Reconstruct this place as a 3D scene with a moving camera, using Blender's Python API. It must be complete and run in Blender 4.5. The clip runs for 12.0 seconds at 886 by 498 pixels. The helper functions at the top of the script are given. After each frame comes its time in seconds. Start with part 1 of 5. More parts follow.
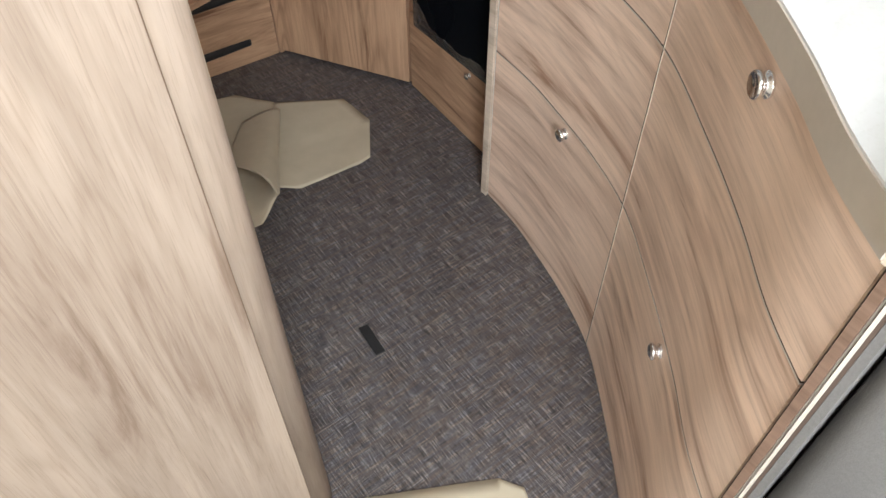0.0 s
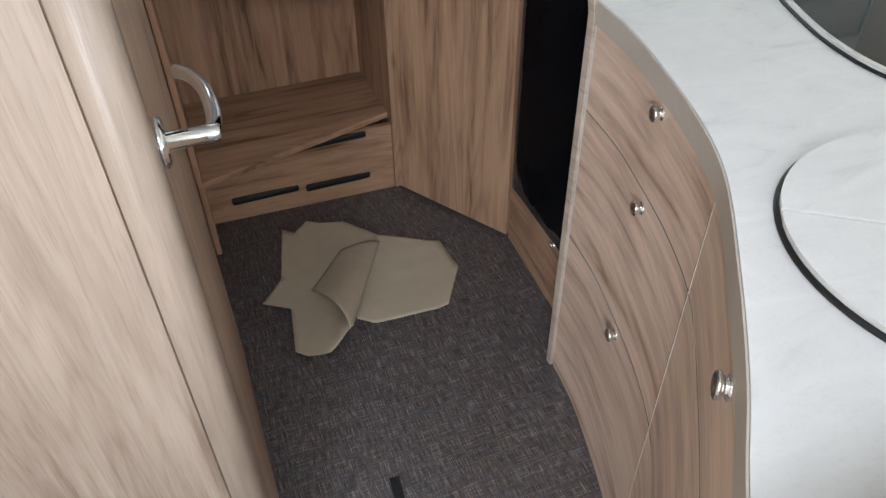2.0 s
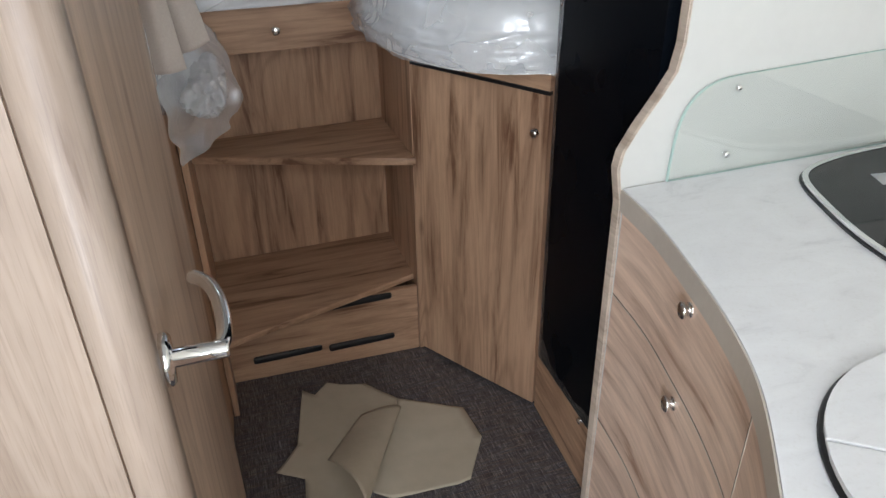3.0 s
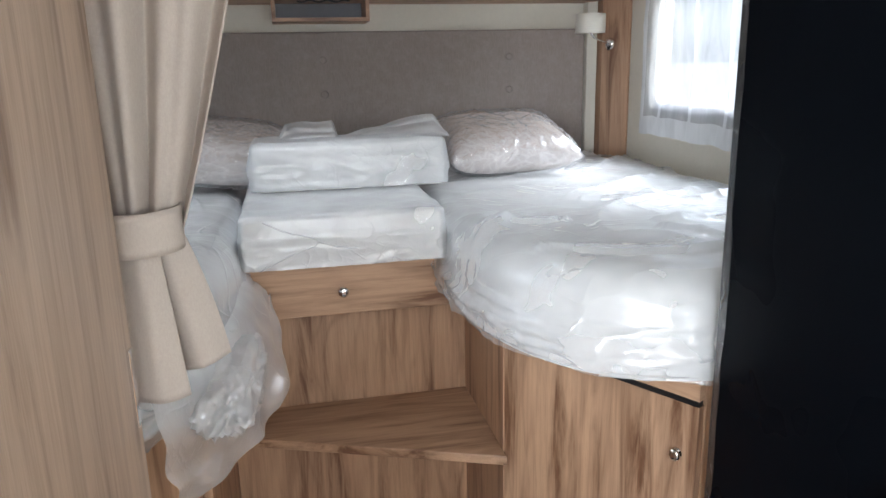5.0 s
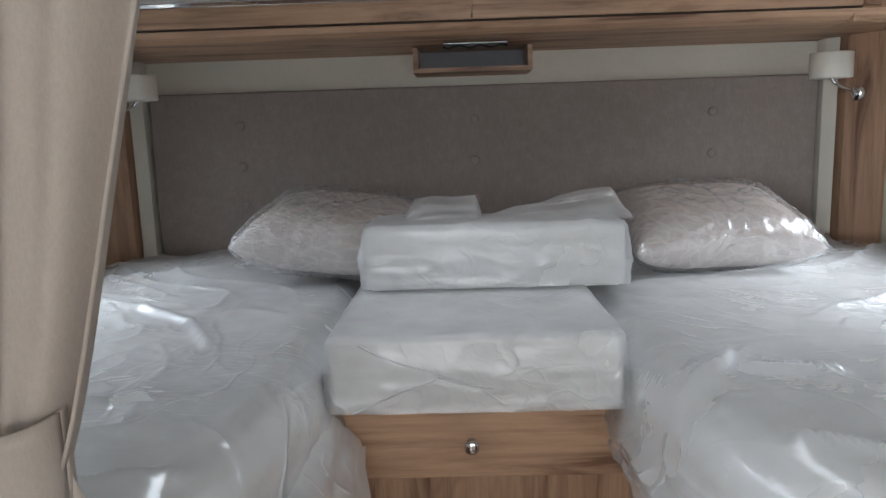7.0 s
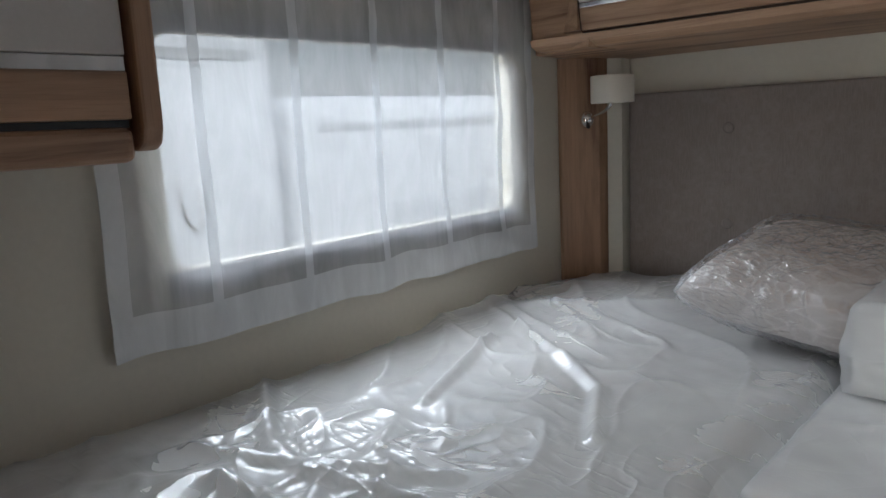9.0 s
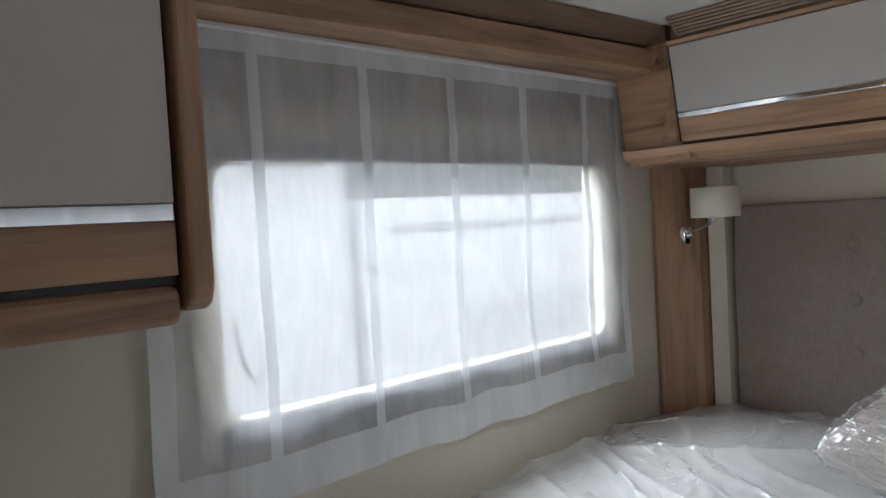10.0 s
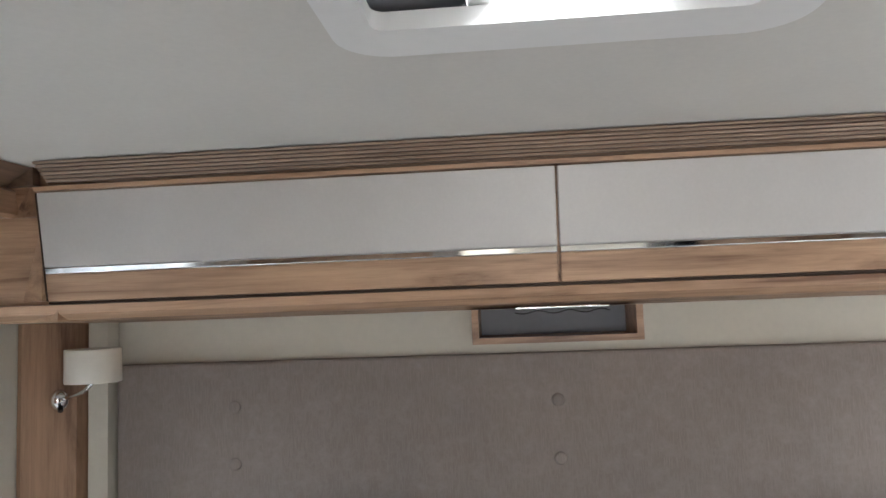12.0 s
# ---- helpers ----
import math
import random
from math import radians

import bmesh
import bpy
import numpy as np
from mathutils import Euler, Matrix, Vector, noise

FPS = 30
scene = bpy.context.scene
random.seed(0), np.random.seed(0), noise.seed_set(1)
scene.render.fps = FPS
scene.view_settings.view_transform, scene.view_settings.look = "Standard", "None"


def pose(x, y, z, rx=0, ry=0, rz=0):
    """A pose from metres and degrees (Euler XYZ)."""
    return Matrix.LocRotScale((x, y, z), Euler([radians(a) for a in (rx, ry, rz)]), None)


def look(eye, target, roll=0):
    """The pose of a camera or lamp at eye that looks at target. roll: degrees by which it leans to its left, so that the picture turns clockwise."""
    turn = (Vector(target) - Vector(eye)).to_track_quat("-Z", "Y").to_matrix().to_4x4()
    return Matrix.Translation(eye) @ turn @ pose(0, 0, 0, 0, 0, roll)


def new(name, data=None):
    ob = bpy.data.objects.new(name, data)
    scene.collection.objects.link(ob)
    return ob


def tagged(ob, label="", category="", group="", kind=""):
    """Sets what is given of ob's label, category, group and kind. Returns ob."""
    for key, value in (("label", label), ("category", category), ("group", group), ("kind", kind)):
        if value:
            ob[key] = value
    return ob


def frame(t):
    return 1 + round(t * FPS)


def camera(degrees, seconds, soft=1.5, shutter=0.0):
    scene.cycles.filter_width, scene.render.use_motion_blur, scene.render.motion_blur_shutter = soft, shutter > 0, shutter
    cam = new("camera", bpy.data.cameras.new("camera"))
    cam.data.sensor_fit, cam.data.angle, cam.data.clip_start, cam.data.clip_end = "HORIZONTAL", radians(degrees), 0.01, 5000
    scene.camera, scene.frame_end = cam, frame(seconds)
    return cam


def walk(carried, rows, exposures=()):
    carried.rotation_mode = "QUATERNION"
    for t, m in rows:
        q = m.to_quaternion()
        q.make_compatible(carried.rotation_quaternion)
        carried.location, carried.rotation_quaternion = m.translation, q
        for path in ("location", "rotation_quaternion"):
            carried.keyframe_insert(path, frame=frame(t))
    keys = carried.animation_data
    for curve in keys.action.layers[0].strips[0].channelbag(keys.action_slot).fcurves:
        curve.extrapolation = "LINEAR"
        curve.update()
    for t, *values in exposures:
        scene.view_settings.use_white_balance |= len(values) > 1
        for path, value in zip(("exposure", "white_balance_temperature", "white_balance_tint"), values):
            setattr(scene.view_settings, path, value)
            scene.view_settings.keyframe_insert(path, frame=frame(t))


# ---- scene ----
cam = camera(63.1, 12.0)
PATH = [
    (0, (-0.066, 0.128, 1.278), (0.721, 1.182, -0.228), -0.2),
    (0.5, (-0.005, 0.117, 1.319), (0.635, 1.207, -0.232), -1.3),
    (1, (0.085, 0.101, 1.337), (0.619, 1.241, -0.217), -1.8),
    (1.5, (0.119, 0.104, 1.373), (0.646, 1.37, -0.084), -1.4),
    (2, (0.127, 0.102, 1.402), (0.672, 1.513, 0.094), -0.9),
    (2.5, (0.158, 0.104, 1.423), (0.713, 1.637, 0.265), -0.9),
    (3, (0.164, 0.164, 1.447), (0.715, 1.807, 0.449), -1.1),
    (3.5, (0.163, 0.3, 1.455), (0.691, 2.028, 0.598), -1.1),
    (3.7, (0.168, 0.355, 1.459), (0.678, 2.114, 0.656), -1.1),
    (5.5, (0.327, 0.684, 1.483), (0.654, 2.614, 1.074), -1.4),
    (6, (0.36, 0.762, 1.458), (0.585, 2.718, 1.107), -1.5),
    (6.5, (0.364, 0.948, 1.467), (0.486, 2.918, 1.141), -1.5),
    (8.5, (0.393, 1.41, 1.502), (-0.609, 3.107, 1.164), -2.8),
    (9, (0.4, 1.457, 1.543), (-0.932, 2.909, 1.204), -2.8),
    (9.5, (0.327, 1.506, 1.57), (-1.13, 2.855, 1.329), -3.3),
    (10, (0.284, 1.55, 1.599), (-1.197, 2.892, 1.519), -3.2),
    (10.5, (0.281, 1.625, 1.625), (-1.001, 3.16, 1.663), -2.4),
    (11, (0.259, 1.680, 1.666), (-0.679, 3.447, 1.731), -2.3),
    (11.5, (0.295, 1.691, 1.661), (-0.313, 3.591, 1.807), -2.5),
    (12, (0.324, 1.695, 1.684), (0.151, 3.68, 1.852), -2.1),
]
EXPOSURES = [(0, 0.95, 6000, 7), (0.5, 0.9, 5900, 6), (1, 0.65, 5750, 7), (1.5, 0.45, 5750, 8), (3, 0.42, 5800, 9), (3.5, 0.68, 5850, 9), (5.5, 1.2, 5850, 9),
             (6.5, 0.82, 5900, 9), (8.5, 0.35, 5950, 9), (9.5, 0.65, 6100, 10), (10.0, 0.8, 6100, 10), (10.5, 0.85, 6100, 10), (11.5, 1.2, 6150, 10), (12, 1.5, 6100, 10)]
walk(cam, [(t, look(eye, target, roll)) for t, eye, target, roll in PATH], EXPOSURES)

# ---- world, sun, large lights ----
world = bpy.data.worlds.new("overcast_sky")
scene.world = world
world.use_nodes = True
wn = world.node_tree.nodes
sky = wn.new("ShaderNodeTexSky")
sky.sky_type = "NISHITA"
sky.sun_disc = False
sky.sun_elevation = radians(41)
sky.sun_rotation = radians(112)
sky.air_density, sky.dust_density, sky.ozone_density = 1.0, 4.0, 1.0
desat = wn.new("ShaderNodeHueSaturation")
desat.inputs["Saturation"].default_value = 0.35
world.node_tree.links.new(sky.outputs[0], desat.inputs["Color"])
world.node_tree.links.new(desat.outputs[0], wn["Background"].inputs[0])
wn["Background"].inputs[1].default_value = 0.108
sun = new("sun", bpy.data.lights.new("sun", "SUN"))
sun.data.energy, sun.data.angle, sun.data.color = 1.5, radians(20), (1.0, 0.97, 0.93)
sun.matrix_world = look((6, -2.4, 5.6), (0, 0, 0))


def area(name, eye, target, sx, sy, watts, color=(1, 1, 1)):
    lamp = new(name, bpy.data.lights.new(name, "AREA"))
    lamp.data.shape, lamp.data.size, lamp.data.size_y = "RECTANGLE", sx, sy
    lamp.data.energy, lamp.data.color = watts, color
    lamp.matrix_world = look(eye, target)
    return lamp


# fill lamp added in an unseen roof hatch over the living area behind
area("daylight_living_hatch", (-0.05, -0.35, 1.95), (-0.05, -0.35, 0), 0.6, 0.6, 11.5, (1, 0.99, 0.98))
# fill lamp in an invented front-wall window, added to light the far end
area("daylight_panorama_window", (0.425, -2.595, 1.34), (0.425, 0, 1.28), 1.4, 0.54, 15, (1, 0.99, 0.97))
# fill lamps added in unseen side windows of the living area
area("daylight_front_window_west", (-0.62, -1.2, 1.33), (0.4, -1.2, 1.2), 0.95, 0.5, 50, (0.97, 0.99, 1))
area("daylight_front_window_east", (1.47, -1.2, 1.33), (0.4, -1.2, 1.2), 0.95, 0.5, 7, (0.97, 0.99, 1))
# daylight standing above the bed's hatch and outside its windows
area("daylight_bed_hatch", (0.39, 2.15, 2.14), (0.39, 2.15, 0), 0.6, 0.6, 5.5, (1.0, 0.98, 0.96))
area("daylight_bed_window_west", (-1.20, 2.35, 2.12), (-0.30, 2.35, 1.32), 1.2, 0.6, 28, (0.95, 0.98, 1))
area("daylight_bed_window_east", (2.05, 2.30, 2.12), (1.10, 2.25, 1.36), 1.2, 0.6, 30, (0.95, 0.98, 1))

# ---- materials ----


def mat(name, color, rough=0.5, metal=0.0):
    m = bpy.data.materials.new(name)
    m.use_nodes = True
    b = m.node_tree.nodes["Principled BSDF"]
    b.inputs["Base Color"].default_value = (*color, 1)
    b.inputs["Roughness"].default_value = rough
    b.inputs["Metallic"].default_value = metal
    return m


def node(m, kind, **values):
    n = m.node_tree.nodes.new(kind)
    for k, v in values.items():
        n.inputs[k].default_value = v
    return n


def link(m, a, b):
    m.node_tree.links.new(a, b)


def coords(m, scale, rot=(0, 0, 0)):
    tc = node(m, "ShaderNodeTexCoord")
    mp = node(m, "ShaderNodeMapping")
    mp.inputs["Scale"].default_value = scale
    mp.inputs["Rotation"].default_value = rot
    link(m, tc.outputs["Object"], mp.inputs["Vector"])
    return mp.outputs[0]


def ramp(m, fac, stops):
    r = node(m, "ShaderNodeValToRGB")
    el = r.color_ramp.elements
    while len(el) < len(stops):
        el.new(0.5)
    for e, (p, c) in zip(el, stops):
        e.position, e.color = p, (*c, 1)
    link(m, fac, r.inputs[0])
    return r.outputs[0]


def mix(m, fac, a, b, mode="MIX"):
    n = m.node_tree.nodes.new("ShaderNodeMix")
    n.data_type, n.blend_type = "RGBA", mode
    for sock, v in ((n.inputs[0], fac), (n.inputs[6], a), (n.inputs[7], b)):
        if isinstance(v, (int, float)):
            sock.default_value = v
        elif isinstance(v, tuple):
            sock.default_value = (*v, 1)
        else:
            link(m, v, sock)
    return n.outputs[2]


def math_node(m, op, a, b=0.0):
    n = m.node_tree.nodes.new("ShaderNodeMath")
    n.operation = op
    for sock, v in ((n.inputs[0], a), (n.inputs[1], b)):
        if isinstance(v, (int, float)):
            sock.default_value = v
        else:
            link(m, v, sock)
    return n.outputs[0]


def bump(m, height, strength, dist=0.001):
    b = m.node_tree.nodes["Principled BSDF"]
    n = node(m, "ShaderNodeBump", Strength=strength, Distance=dist)
    link(m, height, n.inputs["Height"])
    link(m, n.outputs[0], b.inputs["Normal"])


def wood(name, along, light=(0.52, 0.338, 0.216), dark=(0.19, 0.095, 0.051), rough=0.45, figure=0.36, soft=0.0):
    """Oak laminate whose grain runs along the given axis or axes."""
    m = mat(name, light, rough)
    b = m.node_tree.nodes["Principled BSDF"]
    info = node(m, "ShaderNodeObjectInfo")
    tc = node(m, "ShaderNodeTexCoord")
    add = node(m, "ShaderNodeVectorMath")
    off = node(m, "ShaderNodeCombineXYZ")
    k = math_node(m, "MULTIPLY", info.outputs["Random"], 7.0)
    for i in range(3):
        link(m, k, off.inputs[i])
    link(m, tc.outputs["Object"], add.inputs[0])
    link(m, off.outputs[0], add.inputs[1])

    def grain(lengthwise, across, kind="ShaderNodeTexNoise", **values):
        mp = node(m, "ShaderNodeMapping")
        mp.inputs["Scale"].default_value = [lengthwise if a in along else across for a in "xyz"]
        link(m, add.outputs[0], mp.inputs["Vector"])
        n = node(m, kind, **values)
        link(m, mp.outputs[0], n.inputs["Vector"])
        return n.outputs[0]

    broad = grain(0.8, 5.5, Scale=1.2, Detail=2.0, Roughness=0.4, Distortion=0.5)
    rings = math_node(m, "SINE", math_node(m, "MULTIPLY", broad, 80.0))
    rings = math_node(m, "MULTIPLY_ADD", rings, 0.5)
    rings.node.inputs[2].default_value = 0.5
    streak = grain(1.0, 11.0, Scale=2.2, Detail=6.0, Roughness=0.6, Distortion=0.6)
    fine = grain(2.2, 110.0, Scale=1.4, Detail=3.0, Roughness=0.6)
    pores = grain(14.0, 520.0, Scale=1.2, Detail=2.0, Roughness=0.6)
    mid = tuple((a * 0.66 + c * 0.34) for a, c in zip(light, dark))
    base = ramp(m, streak, [(0.33 - soft, dark), (0.43 - soft, mid), (0.53, light), (0.72, tuple(min(1, c * 1.15) for c in light))])
    where = grain(0.9, 4.5, Scale=1.0, Detail=2.0)
    some = ramp(m, where, [(0.42, (0.03, 0.03, 0.03)), (0.64, (figure, figure, figure))])
    base = mix(m, math_node(m, "MULTIPLY", math_node(m, "POWER", rings, 5.0), some), base, dark)
    base = mix(m, 0.24, base, ramp(m, fine, [(0.34, (0.60, 0.54, 0.49)), (0.50, (1, 1, 1)), (0.70, (1.12, 1.12, 1.12))]), "MULTIPLY")
    base = mix(m, 0.30, base, ramp(m, pores, [(0.34, (0.60, 0.54, 0.50)), (0.48, (1, 1, 1))]), "MULTIPLY")
    mp3 = node(m, "ShaderNodeMapping")
    mp3.inputs["Scale"].default_value = [1.9 if a in along else 5.5 for a in "xyz"]
    link(m, add.outputs[0], mp3.inputs["Vector"])
    vor = node(m, "ShaderNodeTexVoronoi", Scale=0.9)
    link(m, mp3.outputs[0], vor.inputs["Vector"])
    knots = ramp(m, vor.outputs["Distance"], [(0.015, (0.52, 0.46, 0.42)), (0.07, (1, 1, 1))])
    base = mix(m, 0.8, base, knots, "MULTIPLY")
    patch = grain(1.0, 8.5, Scale=0.35, Detail=1.0)
    base = mix(m, 0.5, base, ramp(m, patch, [(0.3, (0.84, 0.80, 0.77)), (0.7, (1.08, 1.05, 1.0))]), "MULTIPLY")
    link(m, base, b.inputs["Base Color"])
    bump(m, math_node(m, "ADD", pores, fine), 0.22, 0.0006)
    return m


OAK_V = wood("oak_vertical_grain", "z")
OAK_X = wood("oak_grain_across", "x")
OAK_H = wood("oak_level_grain", "xy")
PALE_V = wood("pale_oak_vertical_grain", "z", (0.335, 0.268, 0.217), (0.188, 0.134, 0.099), 0.42, 0.22, 0.02)
PALE_H = wood("pale_oak_edge", "xy", (0.60, 0.51, 0.42), (0.42, 0.335, 0.26), 0.42)
PALE_D = wood("pale_oak_drawer_fronts", "xy", (0.80, 0.62, 0.495), (0.37, 0.215, 0.14), 0.42, 0.26, 0.02)
DOORWOOD = wood("washroom_door_oak", "z", (0.50, 0.385, 0.30), (0.28, 0.19, 0.135), 0.42)
RICH_V = wood("rich_oak_upright_grain", "z", (0.42, 0.262, 0.165), (0.17, 0.086, 0.048))
RICH_Y = wood("rich_oak_lengthwise_grain", "y", (0.42, 0.262, 0.165), (0.17, 0.086, 0.048))
SLATWOOD = wood("grey_brown_slats", "x", (0.36, 0.27, 0.205), (0.17, 0.11, 0.075))
DARKWOOD = wood("brown_wood_cornice", "y", (0.20, 0.128, 0.09), (0.11, 0.066, 0.042), 0.5)


def grained(name, color, rough, scale=60.0, spread=0.06, bumpy=0.1, metal=0.0):
    """A plain surface with faint mottling at two scales."""
    m = mat(name, color, rough, metal)
    b = m.node_tree.nodes["Principled BSDF"]
    v = coords(m, (1, 1, 1))
    n1 = node(m, "ShaderNodeTexNoise", Scale=scale, Detail=4.0)
    n2 = node(m, "ShaderNodeTexNoise", Scale=scale * 0.06, Detail=2.0)
    link(m, v, n1.inputs["Vector"])
    link(m, v, n2.inputs["Vector"])
    s = math_node(m, "ADD", n1.outputs[0], n2.outputs[0])
    lo = tuple(c * (1 - spread) for c in color)
    hi = tuple(min(1, c * (1 + spread)) for c in color)
    link(m, ramp(m, math_node(m, "MULTIPLY", s, 0.5), [(0.35, lo), (0.65, hi)]), b.inputs["Base Color"])
    bump(m, n1.outputs[0], bumpy, 0.0008)
    return m


def woven(name, lo, hi, fine, coarse, rough=0.85, turn=0.0, bumpy=0.4):
    """Threads crossing at right angles."""
    m = mat(name, lo, rough)
    b = m.node_tree.nodes["Principled BSDF"]
    outs = []
    for s in ((fine, coarse, coarse), (coarse, fine, coarse)):
        n = node(m, "ShaderNodeTexNoise", Scale=1.0, Detail=3.0, Roughness=0.7)
        link(m, coords(m, s, (0, 0, turn)), n.inputs["Vector"])
        outs.append(n.outputs[0])
    top = math_node(m, "MAXIMUM", outs[0], outs[1])
    base = ramp(m, top, [(0.44, lo), (0.56, tuple((a + c) / 2 for a, c in zip(lo, hi))), (0.72, hi)])
    big = node(m, "ShaderNodeTexNoise", Scale=2.5, Detail=2.0)
    link(m, coords(m, (1, 1, 1)), big.inputs["Vector"])
    base = mix(m, 0.4, base, ramp(m, big.outputs[0], [(0.3, (0.8, 0.8, 0.8)), (0.7, (1.1, 1.08, 1.06))]), "MULTIPLY")
    link(m, base, b.inputs["Base Color"])
    bump(m, top, bumpy, 0.001)
    return m


def floor_material():
    """Vinyl with the look of coarse woven yarn: short pale and dark dashes running both ways."""
    m = mat("woven_grey_vinyl", (0.1, 0.09, 0.09), 0.38)
    p = m.node_tree.nodes["Principled BSDF"]
    outs = []
    for s in ((560.0, 24.0, 1.0), (24.0, 560.0, 1.0), (85.0, 85.0, 1.0), (14.0, 160.0, 1.0), (190.0, 10.0, 1.0), (10.0, 190.0, 1.0)):
        n = node(m, "ShaderNodeTexNoise", Scale=1.0, Detail=1.5, Roughness=0.6)
        link(m, coords(m, s), n.inputs["Vector"])
        outs.append(n.outputs[0])
    dashes = mix(m, ramp(m, outs[2], [(0.42, (0.08, 0.08, 0.08)), (0.58, (0.66, 0.66, 0.66))]), outs[0], outs[1])
    bands = math_node(m, "MULTIPLY", math_node(m, "MAXIMUM", outs[4], outs[5]), 0.35)
    yarn = math_node(m, "ADD", dashes, bands)
    base = ramp(m, yarn, [(0.54, (0.026, 0.023, 0.024)), (0.65, (0.068, 0.059, 0.058)), (0.74, (0.120, 0.106, 0.102)), (0.86, (0.28, 0.256, 0.249))])
    hue = ramp(m, outs[3], [(0.38, (0.85, 0.92, 1.08)), (0.5, (1, 1, 1)), (0.62, (1.14, 0.98, 0.84))])
    link(m, mix(m, 0.8, base, hue, "MULTIPLY"), p.inputs["Base Color"])
    bump(m, yarn, 0.35, 0.001)
    return m


FLOOR = floor_material()
HEADCLOTH = woven("taupe_headboard_cloth", (0.27, 0.228, 0.206), (0.33, 0.282, 0.257), 420.0, 40.0, 0.9, bumpy=0.2)
GREYCLOTH = woven("grey_upholstery", (0.125, 0.117, 0.110), (0.155, 0.146, 0.138), 900.0, 300.0, 0.9)
CREAM = grained("cream_wall_lining", (0.66, 0.62, 0.53), 0.6, 90.0, 0.03)
CEIL = grained("ceiling_lining", (0.66, 0.64, 0.60), 0.7, 120.0, 0.03)
WHITE = grained("white_lacquer", (0.57, 0.56, 0.525), 0.35, 40.0, 0.02, 0.02)
LOCKER = grained("satin_locker_panel", (0.60, 0.575, 0.555), 0.4, 200.0, 0.03, 0.05)
PLASTIC = grained("white_moulded_plastic", (0.78, 0.78, 0.77), 0.4, 60.0, 0.02, 0.03)
SEAM_EDGE = grained("brown_carcass_board", (0.17, 0.11, 0.072), 0.5, 80.0, 0.04)
EDGE = grained("greige_edge_band", (0.55, 0.49, 0.42), 0.45, 80.0, 0.04)
CHROME = mat("polished_chrome", (0.82, 0.82, 0.83), 0.07, 1.0)
BLACK = grained("black_plastic", (0.012, 0.012, 0.013), 0.4, 80.0, 0.2)
GROOVE = mat("brown_joint", (0.07, 0.045, 0.032), 0.9)
CURTAIN = woven("beige_curtain_cloth", (0.50, 0.44, 0.39), (0.55, 0.49, 0.435), 700.0, 200.0, 0.95, bumpy=0.15)
PAPER = grained("beige_backing_paper", (0.47, 0.405, 0.30), 0.7, 30.0, 0.05, 0.2)
FOAM = grained("white_mattress_cloth", (0.80, 0.79, 0.77), 0.9, 120.0, 0.03, 0.3)
SHADE = grained("cream_lamp_shade", (0.70, 0.66, 0.58), 0.5, 100.0, 0.03)
PVC = grained("grey_blind_cassette", (0.19, 0.19, 0.21), 0.5, 80.0, 0.05)
TAUPE = grained("taupe_pleated_panel", (0.27, 0.235, 0.20), 0.8, 160.0, 0.06, 0.2)


def counter_material():
    m = mat("white_veined_worktop", (0.78, 0.77, 0.75), 0.35)
    b = m.node_tree.nodes["Principled BSDF"]
    n = node(m, "ShaderNodeTexNoise", Scale=7.0, Detail=8.0, Roughness=0.65, Distortion=1.2)
    link(m, coords(m, (1.0, 2.4, 1.0), (0, 0, 0.5)), n.inputs["Vector"])
    base = ramp(m, n.outputs[0], [(0.30, (0.62, 0.62, 0.625)), (0.42, (0.72, 0.72, 0.725)), (0.7, (0.77, 0.775, 0.78))])
    sp = node(m, "ShaderNodeTexNoise", Scale=220.0, Detail=2.0)
    link(m, coords(m, (1, 1, 1)), sp.inputs["Vector"])
    base = mix(m, 0.5, base, ramp(m, sp.outputs[0], [(0.3, (0.93, 0.92, 0.9)), (0.45, (1, 1, 1))]), "MULTIPLY")
    link(m, base, b.inputs["Base Color"])
    bump(m, sp.outputs[0], 0.08, 0.0005)
    return m


COUNTER = counter_material()


def fridge_material():
    m = mat("glossy_black_fridge_front", (0.003, 0.004, 0.006), 0.12)
    b = m.node_tree.nodes["Principled BSDF"]
    b.inputs["Specular IOR Level"].default_value = 0.03
    n = node(m, "ShaderNodeTexNoise", Scale=3.0, Detail=3.0)
    link(m, coords(m, (1, 1, 1)), n.inputs["Vector"])
    link(m, ramp(m, n.outputs[0], [(0.3, (0.22, 0.22, 0.22)), (0.7, (0.38, 0.38, 0.38))]), b.inputs["Roughness"])
    return m


FRIDGE = fridge_material()


def turned(m, angle, scale, warp=0.0, warp_scale=5.0):
    """Object coordinates turned about z, then stretched, and bent a little where warp is given."""
    tc = node(m, "ShaderNodeTexCoord")
    a = node(m, "ShaderNodeMapping")
    a.inputs["Rotation"].default_value = (0, 0, angle)
    link(m, tc.outputs["Object"], a.inputs["Vector"])
    last = a.outputs[0]
    if warp:
        n = node(m, "ShaderNodeTexNoise", Scale=warp_scale, Detail=1.5)
        link(m, tc.outputs["Object"], n.inputs["Vector"])
        pull = node(m, "ShaderNodeVectorMath")
        pull.operation = "SCALE"
        pull.inputs["Scale"].default_value = warp
        link(m, n.outputs["Color"], pull.inputs[0])
        bent = node(m, "ShaderNodeVectorMath")
        link(m, last, bent.inputs[0])
        link(m, pull.outputs[0], bent.inputs[1])
        last = bent.outputs[0]
    b = node(m, "ShaderNodeMapping")
    b.inputs["Scale"].default_value = scale
    link(m, last, b.inputs["Vector"])
    return b.outputs[0]


